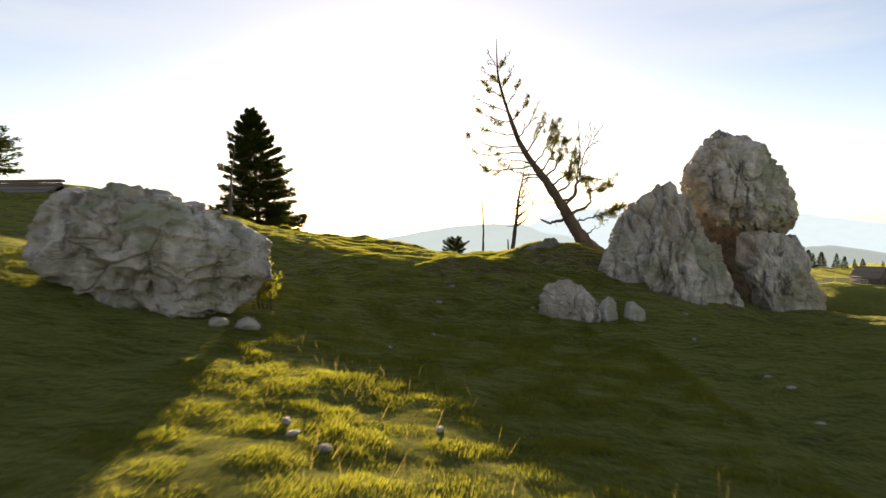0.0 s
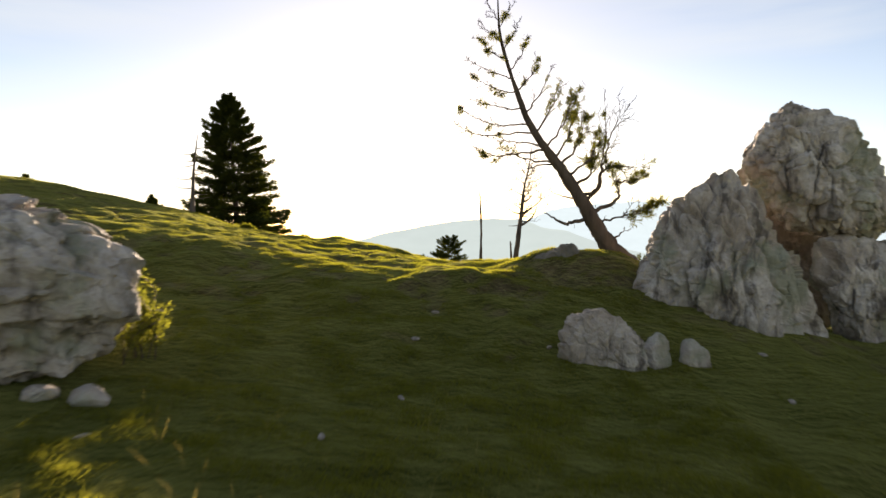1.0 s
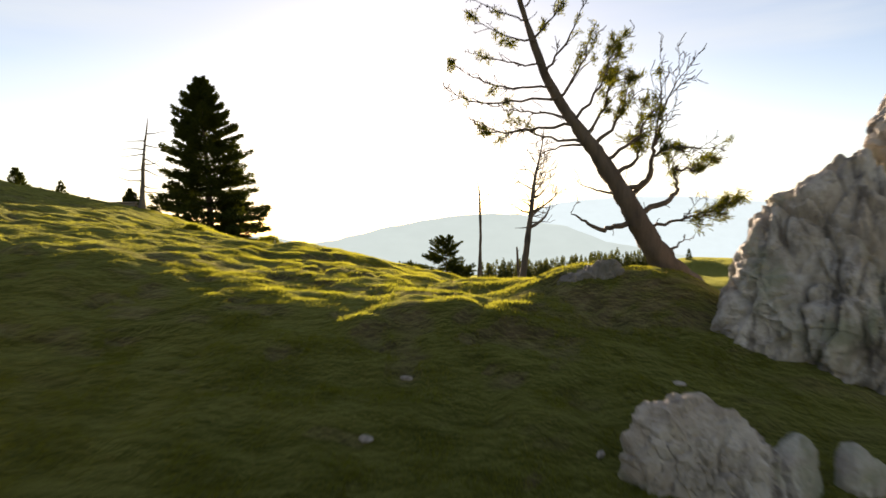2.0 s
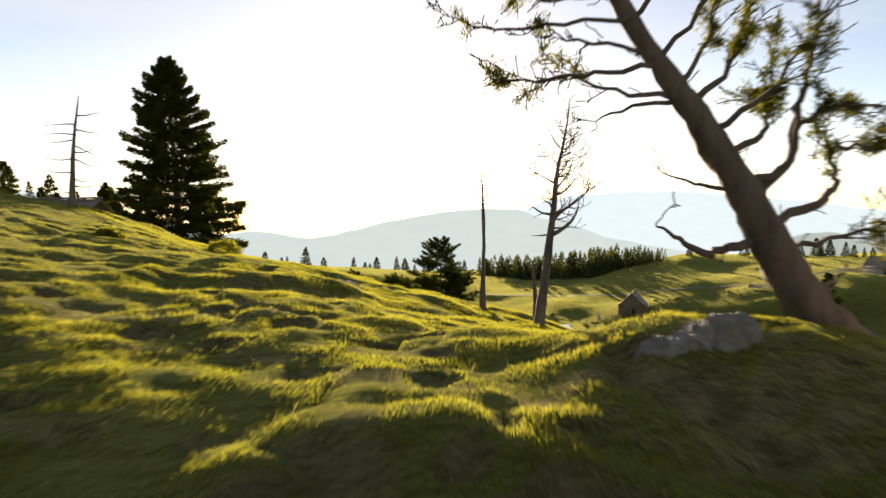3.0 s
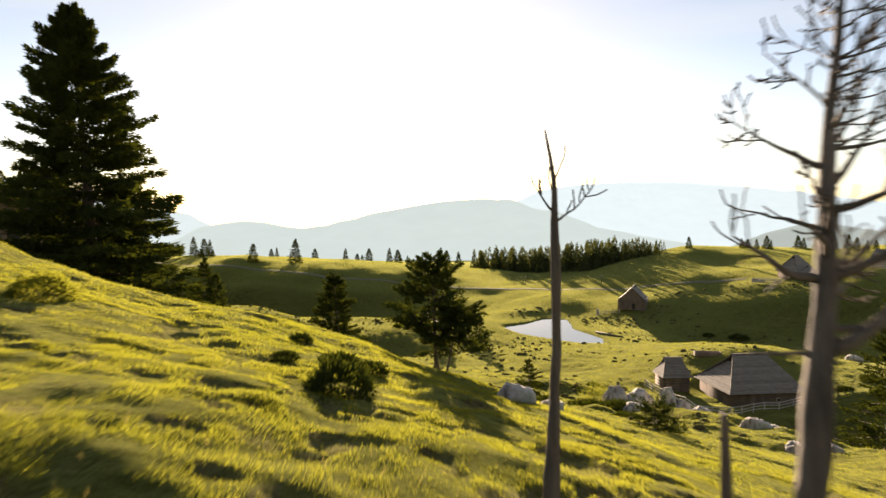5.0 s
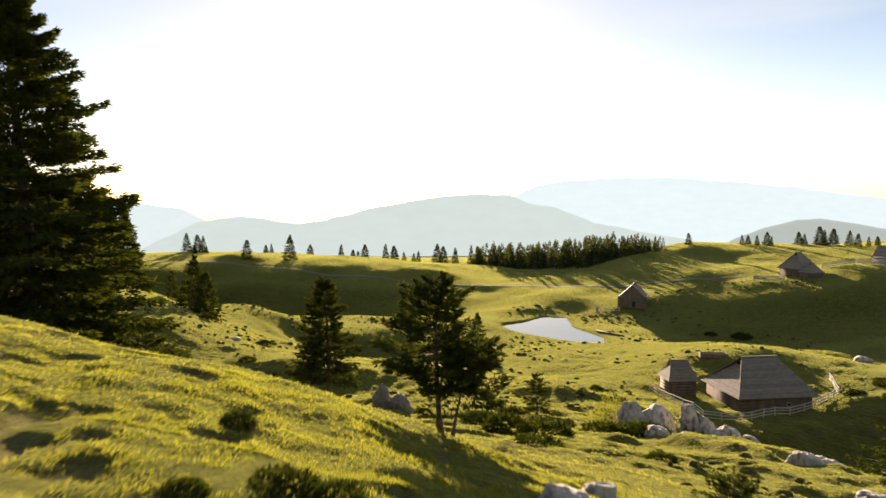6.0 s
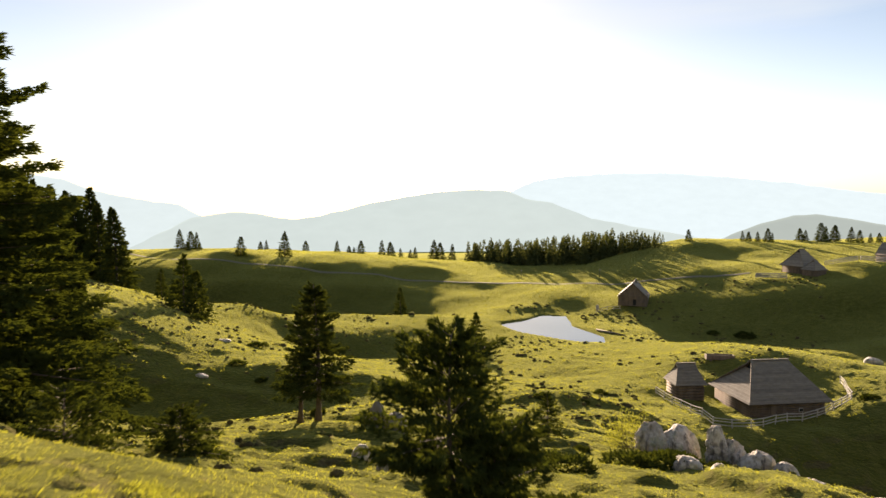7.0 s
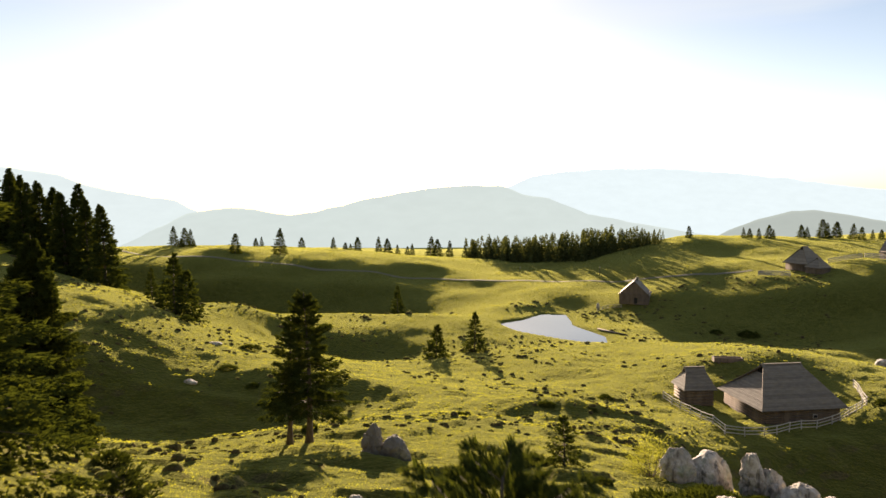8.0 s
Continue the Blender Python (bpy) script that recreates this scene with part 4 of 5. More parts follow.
def bough(radius, sway, leaf_from, density, *points):
    """A bough of the leaning tree through points (x, z); sway: how far it bends out in y; twigs and needles from leaf_from on."""
    way = [Vector((x, sway * (i / (len(points) - 1)) ** 1.2, z)) for i, (x, z) in enumerate(points)]
    shape, pts, rad = Shape(), [], []
    m = 5
    for i in range(len(way) - 1):
        q = [way[min(max(i + o, 0), len(way) - 1)] for o in (-1, 0, 1, 2)]
        for k in range(m):
            w = cubic(k / m)
            pts.append(sum((q[a] * w[a] for a in range(4)), Vector()) + Vector(rng.normal(0, 0.012, 3)))
    pts.append(way[-1])
    n = len(pts)
    rad = [max(0.004, radius * (1 - i / n) ** 0.8) for i in range(n)]
    shape.tube(pts, rad, 6)
    total = sum((b - a).length for a, b in zip(pts, pts[1:]))
    for i in range(n):
        s = i / (n - 1)
        if s < leaf_from:
            if rng.random() < 0.25:
                branch(shape, rng, pts[i], Vector(rng.normal(0, 1, 3)) + Vector((0, 0, 0.4)), rng.uniform(0.08, 0.25), 0.006, 0, 0.2)
            continue
        ahead = (pts[min(i + 1, n - 1)] - pts[max(i - 1, 0)]).normalized()
        for _ in range(2 if density > 0.5 else 1):
            off = Vector(rng.normal(0, 1, 3) * (1, 1, 0.45))
            off = (off - ahead * off.dot(ahead)).normalized()
            mine = []
            branch(shape, rng, pts[i], ahead * 1.1 + off * 0.6, rng.uniform(0.14, 0.40) * (0.6 if radius < 0.0215 else 1.0) * (1.15 - 0.5 * s) * (0.6 + 0.5 * total), 0.007, 1, 0.06, 0.14, mine, 0.5)
            if rng.random() < density:
                tips.extend(mine)
    part("bough", leaned(shape).mesh("bough", BARK, True), lean_tree)


bough(0.050, -0.30, 0.97, 0.0, (-0.55, 1.01), (-0.83, 0.9), (-1.08, 0.87), (-1.33, 0.97), (-1.53, 1.08))
bough(0.022, 0.25, 0.9, 0.0, (-0.80, 1.34), (-1.05, 1.4), (-1.3, 1.5))
bough(0.030, -0.15, 0.45, 0.54, (-0.5, 0.94), (-0.23, 0.92), (0.02, 1.0), (0.31, 1.08), (0.62, 1.2))
bough(0.045, 0.2, 0.55, 0.33, (-0.6, 1.08), (-0.17, 1.23), (0.01, 1.42), (-0.01, 1.63), (-0.08, 1.78))
bough(0.022, 0.1, 0.30, 0.60, (-0.05, 1.68), (0.17, 1.69), (0.44, 1.82))
bough(0.042, 0.25, 0.55, 0.06, (-0.72, 1.26), (-0.42, 1.53), (-0.35, 1.88), (-0.25, 2.19), (-0.12, 2.66), (0.06, 3.1))
bough(0.024, -0.2, 0.4, 0.12, (-0.38, 1.80), (-0.32, 2.45), (-0.36, 3.1))
bough(0.036, -0.3, 0.55, 0.60, (-0.80, 1.40), (-0.46, 1.54), (-0.4, 1.84), (-0.19, 1.95), (0.33, 1.94))
bough(0.034, 0.35, 0.45, 0.60, (-0.95, 1.60), (-0.6, 1.79), (-0.48, 2.02), (-0.43, 2.6))
bough(0.032, -0.3, 0.40, 0.60, (-1.05, 1.77), (-0.69, 2.06), (-0.45, 2.45))
bough(0.032, 0.2, 0.35, 0.60, (-1.2, 2.0), (-0.85, 2.33), (-0.65, 2.9))
bough(0.028, 0.5, 0.35, 0.60, (-1.3, 2.12), (-1.0, 2.55), (-0.85, 3.1))
bough(0.026, -0.4, 0.35, 0.60, (-1.45, 2.35), (-1.15, 2.75), (-1.0, 3.25))
bough(0.024, 0.2, 0.18, 0.33, (-1.65, 2.65), (-1.35, 3.1), (-1.2, 3.55))
bough(0.020, -0.2, 0.18, 0.29, (-1.85, 3.0), (-1.6, 3.35), (-1.4, 3.8))
bough(0.018, 0.2, 0.18, 0.29, (-2.0, 3.45), (-1.75, 3.75), (-1.6, 4.1))
bough(0.015, -0.1, 0.18, 0.29, (-2.15, 3.85), (-1.95, 4.1), (-1.85, 4.4))
bough(0.012, 0.1, 0.18, 0.29, (-2.27, 4.25), (-2.1, 4.5), (-2.02, 4.75))
bough(0.010, 0.0, 0.18, 0.26, (-2.36, 4.65), (-2.22, 4.85), (-2.15, 5.05))
bough(0.024, 0.15, 0.42, 0.15, (-1.25, 2.06), (-1.76, 2.12), (-2.2, 2.25))
bough(0.022, 0.3, 0.99, 0.00, (-1.22, 2.02), (-1.62, 2.0), (-1.90, 1.93))
bough(0.024, 0.1, 0.32, 0.33, (-1.42, 2.31), (-1.93, 2.25), (-2.38, 2.2), (-2.66, 2.23))
bough(0.020, -0.3, 0.37, 0.23, (-1.5, 2.37), (-1.99, 2.43), (-2.43, 2.45))
bough(0.020, 0.3, 0.27, 0.29, (-1.66, 2.64), (-2.3, 2.62), (-2.78, 2.64), (-3.17, 2.82))
bough(0.019, -0.2, 0.22, 0.29, (-1.76, 2.82), (-2.28, 2.77), (-2.67, 2.83), (-3.11, 3.04))
bough(0.017, 0.2, 0.22, 0.29, (-1.88, 3.1), (-2.35, 3.15), (-2.85, 3.3))
bough(0.016, -0.2, 0.22, 0.29, (-2.0, 3.4), (-2.4, 3.45), (-2.85, 3.65))
bough(0.015, 0.1, 0.22, 0.29, (-2.1, 3.7), (-2.5, 3.8), (-2.95, 4.05))
bough(0.013, -0.1, 0.18, 0.29, (-2.2, 4.0), (-2.5, 4.15), (-2.8, 4.4))
bough(0.011, 0.1, 0.18, 0.29, (-2.3, 4.35), (-2.5, 4.5), (-2.7, 4.75))
bough(0.009, 0.0, 0.18, 0.26, (-2.37, 4.75), (-2.5, 4.9), (-2.6, 5.1))
bough(0.030, 0.02, 0.9, 0.0, (-0.2, 0.5), (-0.02, 0.62), (0.13, 0.72))
pos = np.array([(t[0].x, t[0].y - LEAN * max(t[0].z, 0), t[0].z) for t in tips])
ways = np.array([tuple(t[1]) for t in tips])
pos, ways = np.repeat(pos, 5, 0), np.repeat(ways, 5, 0)
pos = pos + rng.normal(0, 0.020, pos.shape) - ways * rng.uniform(0, 0.15, (len(pos), 1))
part("crown", triangles("crown", sprays(rng, pos, ways, rng.uniform(0.035, 0.08, len(pos)), rng.uniform(0.007, 0.014, len(pos)), 0.4), LARCH), lean_tree, "thin patchy green needles")

# big spruce and the other trees near by
plant("spruce", (-13.35, 44.0, ground_at(-13.2, 44) - 0.1), "tall dark green spruce with full drooping boughs", "spruce tree",
      conifer(9.3 - ground_at(-13.2, 44), 4.1, 51, 34, 10, 300, bare=0.01, gap=0.17, twig=0.34, power=0.80, droop=0.20, spray=0.27, hang=0.8))
plant("mountain_pine", (0.40, 34.3, ground_at(0.40, 34.3) - 0.1), "ragged young pine with bare stem below brow", "pine tree",
      conifer(0.10 - ground_at(0.40, 34.3), 1.0, 53, 12, 7, 140, bare=0.38, gap=0.36, twig=0.45, power=0.42, droop=0.2, spray=0.15))
plant("mountain_pine", (0.62, 34.2, ground_at(0.62, 34.2) - 0.1), "shorter pine stem with one-sided dense crown", "pine tree",
      conifer(1.7, 0.85, 54, 7, 6, 120, bare=0.48, gap=0.4, twig=0.45, power=0.4, lean=(0.35, 0), droop=0.2, spray=0.15))
plant("pine", (-7.52, 67.8, ground_at(-7.52, 67.8) - 0.1), "slender pine with bare lower trunk on pasture", "pine tree",
      conifer(9.6, 2.25, 57, 20, 8, 110, bare=0.26, gap=0.32, twig=0.42, power=0.55, spray=0.3))
plant("pine", (-8.9, 68.6, ground_at(-8.9, 68.6) - 0.1), "leaning companion pine with dark crown", "pine tree",
      conifer(8.2, 1.5, 58, 14, 6, 70, bare=0.32, gap=0.38, twig=0.42, power=0.6, lean=(0.6, 0), spray=0.3))


plant("pine", (-14.95, 20.0, ground_at(-14.95, 20.0) - 0.1), "small ragged pine by the grey shed", "pine tree",
      conifer(3.6 - ground_at(-14.95, 20.0), 1.4, 59, 9, 7, 150, bare=0.45, gap=0.36, twig=0.45, power=0.42, droop=0.2, spray=0.15))


# ---------------------------------------------------------------- more trees
def small_spruce(h, r, seed):
    return conifer(h, r, seed, 20, 7, 13, bare=0.03, gap=0.2, twig=0.45, power=0.85, droop=0.3, spray=0.68, fat=0.55)


KINDS = []
for k, (h, r) in enumerate([(10, 2.8), (9, 2.9), (11, 2.7), (8, 2.8)]):
    trunk, limbs, tris = small_spruce(h, r, 70 + k)
    KINDS.append((h, trunk.mesh("trunk", BARK, True), triangles("crown", tris, NEEDLES)))


TALL = []
for k, (h, r) in enumerate([(18, 3.3), (17, 3.6)]):
    trunk, limbs, tris = conifer(h, r, 75 + k, 34, 9, 20, bare=0.02, gap=0.2, twig=0.45, power=0.85, droop=0.34, spray=0.85, fat=0.48)
    TALL.append((h, trunk.mesh("trunk", BARK, True), triangles("crown", tris, NEEDLES)))


def spruce_copy(k, x, y, height, label, group, name="spruce", kinds=KINDS):
    h, trunk, crown = kinds[k % len(kinds)]
    ob = thing(name, (x, y, ground_at(x, y) - 0.15), label, "spruce tree", group, (x * 37 + y * 11) % 360, height / h)
    part("trunk", trunk, ob)
    part("crown", crown, ob)
    return ob


RIDGE = [(-117, 322, 9), (-113, 324, 8.5), (-109, 320, 8), (-110.8, 314.5, 4.1), (-105.7, 315.8, 3.6), (-79.9, 291, 8.2), (-89, 367, 5.5), (-92, 366, 5), (-63.6, 300, 11), (-80, 428, 10), (-60.7, 430, 10.5),
         (-53.4, 431, 7.5), (-49.8, 430, 7), (-46, 431, 11.5), (-32.5, 436, 11.5), (-26, 424, 9.8), (-20, 426, 6), (-14, 427, 5.5), (-10.8, 426, 7.5)]
for k, (x, y, h) in enumerate(RIDGE):
    spruce_copy(k, x, y, h, "dark spruce on the pasture's skyline", "ridge spruces")
for k, (x, y, h) in enumerate([(0.6, 402, 13), (5, 404, 12), (11.7, 402, 11.5)]):
    spruce_copy(k, x, y, h, "dark spruce in a tight skyline clump", "clump of spruces")
for k, (x, y, h) in enumerate([(108.5, 292, 5), (130, 289, 4.5), (133, 290, 4.2), (136, 288, 4.4), (140.5, 289, 6), (143, 290, 4), (152, 285, 5.5), (155, 286, 4.5), (160, 284, 8), (162.5, 285, 6.5), (165, 283, 7), (170.5, 281, 6.5),
                               (174, 281, 5.5), (178, 280, 4.2), (181, 279, 4.0), (189, 278, 2.5)]):
    spruce_copy(k + 1, x, y, h, "dark spruce on the crest behind the huts", "crest spruces")
for k, (x, y, h) in enumerate([(-47.3, 147, 11.5), (-45.6, 149, 9.5), (-57, 160, 6.8), (-51, 152, 5)]):
    spruce_copy(k, x, y, h, "dark spruce on hummocky slope", "slope spruces")
for k, (x, y, h) in enumerate([(-10.2, 233, 11.5), (1.3, 159, 7.4), (9.8, 168, 9.2)]):
    spruce_copy(k + 2, x, y, h, "lone spruce on level pasture near pond", "meadow spruces")

# spruces on the slope to one side
for k, (x, y, h) in enumerate([(-101.7, 185, 18.4), (-91.3, 180, 18.6), (-78.5, 172, 21), (-66.5, 160, 16.7), (-86.4, 178, 19), (-92.3, 176, 15.7), (-72.5, 166, 17.9), (-103.7, 182, 16.9), (-102.3, 190, 16.7), (-78.9, 168, 18), (-97, 186, 17)]):
    spruce_copy(k, x, y, h, "tall dark spruce in a stand on the slope", "stand of spruces", kinds=TALL)
for k, (x, y, h) in enumerate([(-119, 203, 14), (-142, 216, 15.6), (-125, 202, 9), (-114, 206, 12), (-111, 185, 15.5), (-134, 205, 12)]):
    spruce_copy(k, x, y, h, "dark spruce on the rise behind the hill", "hill spruces")
plant("spruce", (-28.4, 74, ground_at(-28.4, 74) - 0.2), "broad dark spruce at foot of hill", "spruce tree", conifer(-0.2 - ground_at(-28.4, 74), 3.7, 61, 36, 12, 190, bare=0.01, gap=0.24, twig=0.40, power=0.82, droop=0.42, spray=0.36, fat=0.45, hang=1.2))
plant("spruce", (-31.5, 70, ground_at(-31.5, 70) - 0.2), "broad dark spruce at foot of hill", "spruce tree", conifer(17.0, 4.5, 62, 32, 11, 150, bare=0.01, gap=0.24, twig=0.40, power=0.82, droop=0.42, spray=0.40, fat=0.45, hang=1.2))
plant("spruce", (28.5, 58, ground_at(28.5, 58) - 0.2), "dark spruce with low spreading boughs", "spruce tree", conifer(-2.6 - ground_at(28.5, 58), 3.6, 63, 28, 8, 60, bare=0.02, gap=0.3, twig=0.36, power=0.9, spray=0.36))
plant("young_spruce", (6.3, 59.4, ground_at(6.3, 59.4) - 0.1), "small young spruce on pasture", "spruce tree", conifer(2.6, 0.85, 64, 13, 6, 40, bare=0.08, gap=0.35, twig=0.4, spray=0.18))
plant("young_spruce", (-6.68, 43.27, ground_at(-6.68, 43.27) - 0.1), "small bushy spruce below the brow", "spruce tree", conifer(1.3, 1.0, 65, 12, 7, 60, bare=0.02, gap=0.4, twig=0.45, power=0.6, spray=0.16))
plant("young_spruce", (5.4, 33.04, ground_at(5.4, 33.04) - 0.1), "small bushy spruce below the brow", "spruce tree", conifer(0.72, 0.75, 66, 9, 8, 60, bare=0.02, gap=0.4, twig=0.45, power=0.6, spray=0.1))
plant("young_spruce", (-6.79, 38.0, ground_at(-6.79, 38.0) - 0.1), "small bushy spruce beside big spruce", "spruce tree", conifer(1.5, 1.2, 67, 10, 7, 60, bare=0.02, gap=0.4, twig=0.45, power=0.6, spray=0.15))

# far woods
rng = np.random.default_rng(81)
low = [conifer(10, 1.7, 90 + k, 13, 6, 3, bare=0.0, gap=0.14, twig=0.5, power=0.95, droop=0.35, spray=0.95, fat=0.75)[2] for k in range(3)]
woods = []
EDGE = [(20, 384), (33, 352), (46, 330), (59, 314), (70, 302), (80, 300), (91, 296), (99, 292)]
for k in range(330):
    i = rng.uniform(0, len(EDGE) - 1.001)
    (ax, ay), (bx, by) = EDGE[int(i)], EDGE[int(i) + 1]
    back = abs(rng.normal(0, 17)) + 0.5
    x, y = ax + (bx - ax) * (i % 1) + back * 0.18 + rng.normal(0, 1.2), ay + (by - ay) * (i % 1) + back
    size = rng.uniform(0.45, 1.35) * (1.0 if i < 5 else 0.75 if i < 6 else 0.5)
    a = rng.uniform(0, 6.28)
    t = low[k % 3] * size
    woods.append(np.stack([t[..., 0] * math.cos(a) - t[..., 1] * math.sin(a) + x, t[..., 0] * math.sin(a) + t[..., 1] * math.cos(a) + y, t[..., 2] + ground_at(x, y) - 0.3], -1))
tagged(new("far_woods", triangles("far_woods", np.concatenate(woods), HAZED_FIRS)), "strip of dark spruce woods below the skyline", "woods", kind="stuff")


# bushes
def bush_mesh(name, rx, rz, count, seed, mat, leaf=0.09, open_=0.0):
    rng = np.random.default_rng(seed)
    d = rng.normal(size=(count, 3))
    d[:, 2] = np.abs(d[:, 2]) * 1.1 - 0.12
    d /= np.linalg.norm(d, axis=1, keepdims=True)
    lump = 1 + 0.30 * fbm(d[:, 0] * 2.2 + seed, d[:, 1] * 2.2, d[:, 2] * 2.2, 3, seed)
    r = (lump * rng.uniform(0.55 - 0.4 * open_, 1.0, count) ** 0.5)[:, None]
    at = d * r * (rx, rx, rz)
    return triangles(name, sprays(rng, at, d + (0, 0, 0.35), rng.uniform(0.6, 1.5, count) * leaf, rng.uniform(0.25, 0.5, count) * leaf, 0.5), mat)


BUSHES = [bush_mesh("juniper_bush", 1.0, 0.75, 1000, 200 + k, NEEDLES, 0.22) for k in range(3)]


def bush(k, x, y, r, label, group, name="juniper_bush", tall=1.0):
    ob = new(name, BUSHES[k % 3])
    ob.matrix_basis = pose(x, y, ground_at(x, y) - 0.08 * r, 0, 0, (k * 67) % 360) @ Matrix.Diagonal((r, r, r * tall, 1))
    return tagged(ob, label, "bush", group)


for k, (x, y, r, tall) in enumerate([(-0.69, 25.9, 0.42, 0.95), (-1.7, 27.3, 0.16, 0.7), (-2.0, 29.9, 0.22, 0.8), (-1.0, 28.1, 0.34, 0.7), (-0.6, 28.2, 0.28, 0.7), (-1.7, 27.6, 0.2, 0.7)]):
    bush(k, x, y, r, "low rounded dark juniper bush in grass", "junipers on the brow", tall=tall)
rng = np.random.default_rng(203)
for k in range(26):
    y = rng.uniform(40, 120)
    x = (y - 28) * rng.uniform(-0.62, 0.55)
    if (y > 88 and x > 24) or (abs(x + 7) < 3 and y < 66):
        continue
    bush(k, x, y, rng.uniform(0.35, 0.95) * (0.6 + y / 160), "dark low juniper bush on hummocky pasture", "junipers on the slope", tall=rng.uniform(0.5, 0.9))
for k, (x, y, r) in enumerate([(3.4, 50.5, 1.1), (5.2, 50.2, 1.2), (2.6, 57.5, 1.2), (8.8, 52.5, 1.3), (10.3, 53.0, 1.3), (11.4, 54.8, 1.2), (5.0, 60.4, 0.9), (24, 62, 1.6), (32, 60, 2.0), (-19, 62, 1.4), (81, 187, 2.4), (74, 190, 1.6), (-29, 130, 1.6), (-41.7, 137, 1.6), (60, 110, 1.4), (63, 107, 1.5), (66, 113, 1.6)]):
    bush(k, x, y, r, "wide dark juniper thicket on pasture", "juniper thickets", tall=0.65)

# leafy shrub by the rocks, bright shrub beside the boulder
ob = thing("shrub", (11.3, 61.5, ground_at(11.3, 61.5)), "open yellow-green shrub beside pale rocks", "shrub")
part("branchwork", (lambda s: [branch(s, np.random.default_rng(7 + j), (0, 0, 0), (math.cos(j), math.sin(j), 1.2), 1.9, 0.025, 1, 0.3) for j in range(9)] and s)(Shape()).mesh("branchwork", BARK, True), ob)
part("foliage", bush_mesh("foliage", 1.75, 2.2, 2600, 211, SHRUBBY, 0.10, 0.8), ob)
ob = thing("shrub", (-3.18, 10.55, ground_at(-3.18, 10.55) - 0.05), "sunlit yellow-green shrub growing against boulder", "shrub")
rng = np.random.default_rng(9)
twigs, mine = Shape(), []
for j in range(9):
    branch(twigs, rng, (rng.normal(0.03, 0.06), rng.normal(0, 0.12), 0), (rng.normal(0.04, 0.06), rng.normal(0, 0.14), 1), rng.uniform(0.4, 1.0), 0.010, 1, 0.25, 0.10, mine, 0.7)
part("branchwork", twigs.mesh("branchwork", BARK, True), ob)
pos, ways = np.repeat(np.array([tuple(t[0]) for t in mine]), 7, 0), np.repeat(np.array([tuple(t[1]) for t in mine]), 7, 0)
part("foliage", triangles("foliage", sprays(rng, pos + rng.normal(0, 0.03, pos.shape), ways, rng.uniform(0.025, 0.055, len(pos)), rng.uniform(0.015, 0.03, len(pos)), 0.9), SHRUBBY), ob)

# rocks in the valley and scattered stones
FORMS = [[(-1, -0.7), (-0.95, 0.2), (-0.6, 0.8), (-0.1, 1.0), (0.35, 0.85), (0.7, 0.5), (1.0, 0.0), (1.0, -0.7)], [(-1, -0.7), (-0.8, 0.5), (-0.35, 0.9), (0.3, 0.7), (0.9, 0.4), (1.0, -0.7)],
         [(-0.8, -0.7), (-0.75, 0.5), (-0.3, 1.3), (0.2, 1.25), (0.6, 0.7), (0.85, -0.1), (0.8, -0.7)]]
for k, (x, y, w, h, form, label, group) in enumerate([
        (12.2, 60.3, 0.9, 1.25, 0, "pale limestone block in a row of rocks", "rock row"), (13.9, 60.6, 1.35, 1.45, 0, "pale limestone block in a row of rocks", "rock row"), (15.2, 59.0, 0.95, 1.8, 2, "pale upright limestone rock with a dark cleft", "rock row"),
        (16.1, 58.6, 0.85, 1.25, 2, "pale upright limestone rock", "rock row"), (16.6, 57.3, 1.0, 0.9, 0, "pale limestone block in a row of rocks", "rock row"), (17.4, 56.2, 0.7, 0.7, 0, "pale limestone block in a row of rocks", "rock row"),
        (18.0, 55.0, 0.7, 0.45, 1, "low limestone rock at end of row", "rock row"), (-3.15, 63.0, 0.80, 1.35, 2, "grey standing rock on pasture", "rock pair"), (-2.0, 62.7, 0.85, 1.25, 0, "grey standing rock on pasture", "rock pair"),
        (-1.2, 47.5, 0.75, 0.5, 1, "low grey rock in grass", ""), (-2.4, 48.5, 0.4, 0.45, 0, "small grey rock in grass", ""), (11.0, 52.5, 0.7, 0.55, 1, "low pale rock among junipers", ""), (12.4, 52.3, 0.5, 0.4, 0, "small pale rock among junipers", ""),
        (16.0, 47.5, 0.9, 0.5, 1, "low grey rock in grass", ""), (14.0, 45.4, 0.7, 0.45, 1, "low grey rock in grass", ""), (75, 131, 1.6, 1.0, 1, "grey rock on pasture edge", ""),
        (-30, 108, 1.2, 0.35, 1, "pale rock outcrop on slope", ""), (-33, 126, 1.4, 0.35, 1, "pale rock outcrop on slope", ""), (1.79, 29.86, 0.42, 0.32, 1, "low grey rock in grass", ""), (2.88, 32.21, 0.38, 0.22, 1, "low grey rock in grass", ""),
        (12.90, 40.31, 0.6, 0.35, 1, "flat pale rock on grassy edge", ""), (14.42, 40.91, 0.55, 0.32, 0, "flat pale rock on grassy edge", "")]):
    deep = 1.6 if group == "rock row" else 1.0
    rock("rock", [(a * w, b * h * (deep if b < 0 else 1)) for a, b in FORMS[form]], w * 0.75, (x, y, ground_at(x, y) + (0.62 if group == "rock row" else 0.15 * h)), (k * 47) % 50 - 25, 20 + k, label, "rock", 4 if k > 8 else 5, group, mat=DARK_STONE if group == "rock pair" else None)
rock("flat_rock", [(-0.65, -0.3), (-0.5, -0.02), (-0.1, 0.05), (0.25, 0.02), (0.5, -0.08), (0.6, -0.3)], 0.26, (-1.15, 21.0, ground_at(-1.15, 21.0) + 0.035), -12, 60, "flat grey rock half sunk in grass", fine=6)
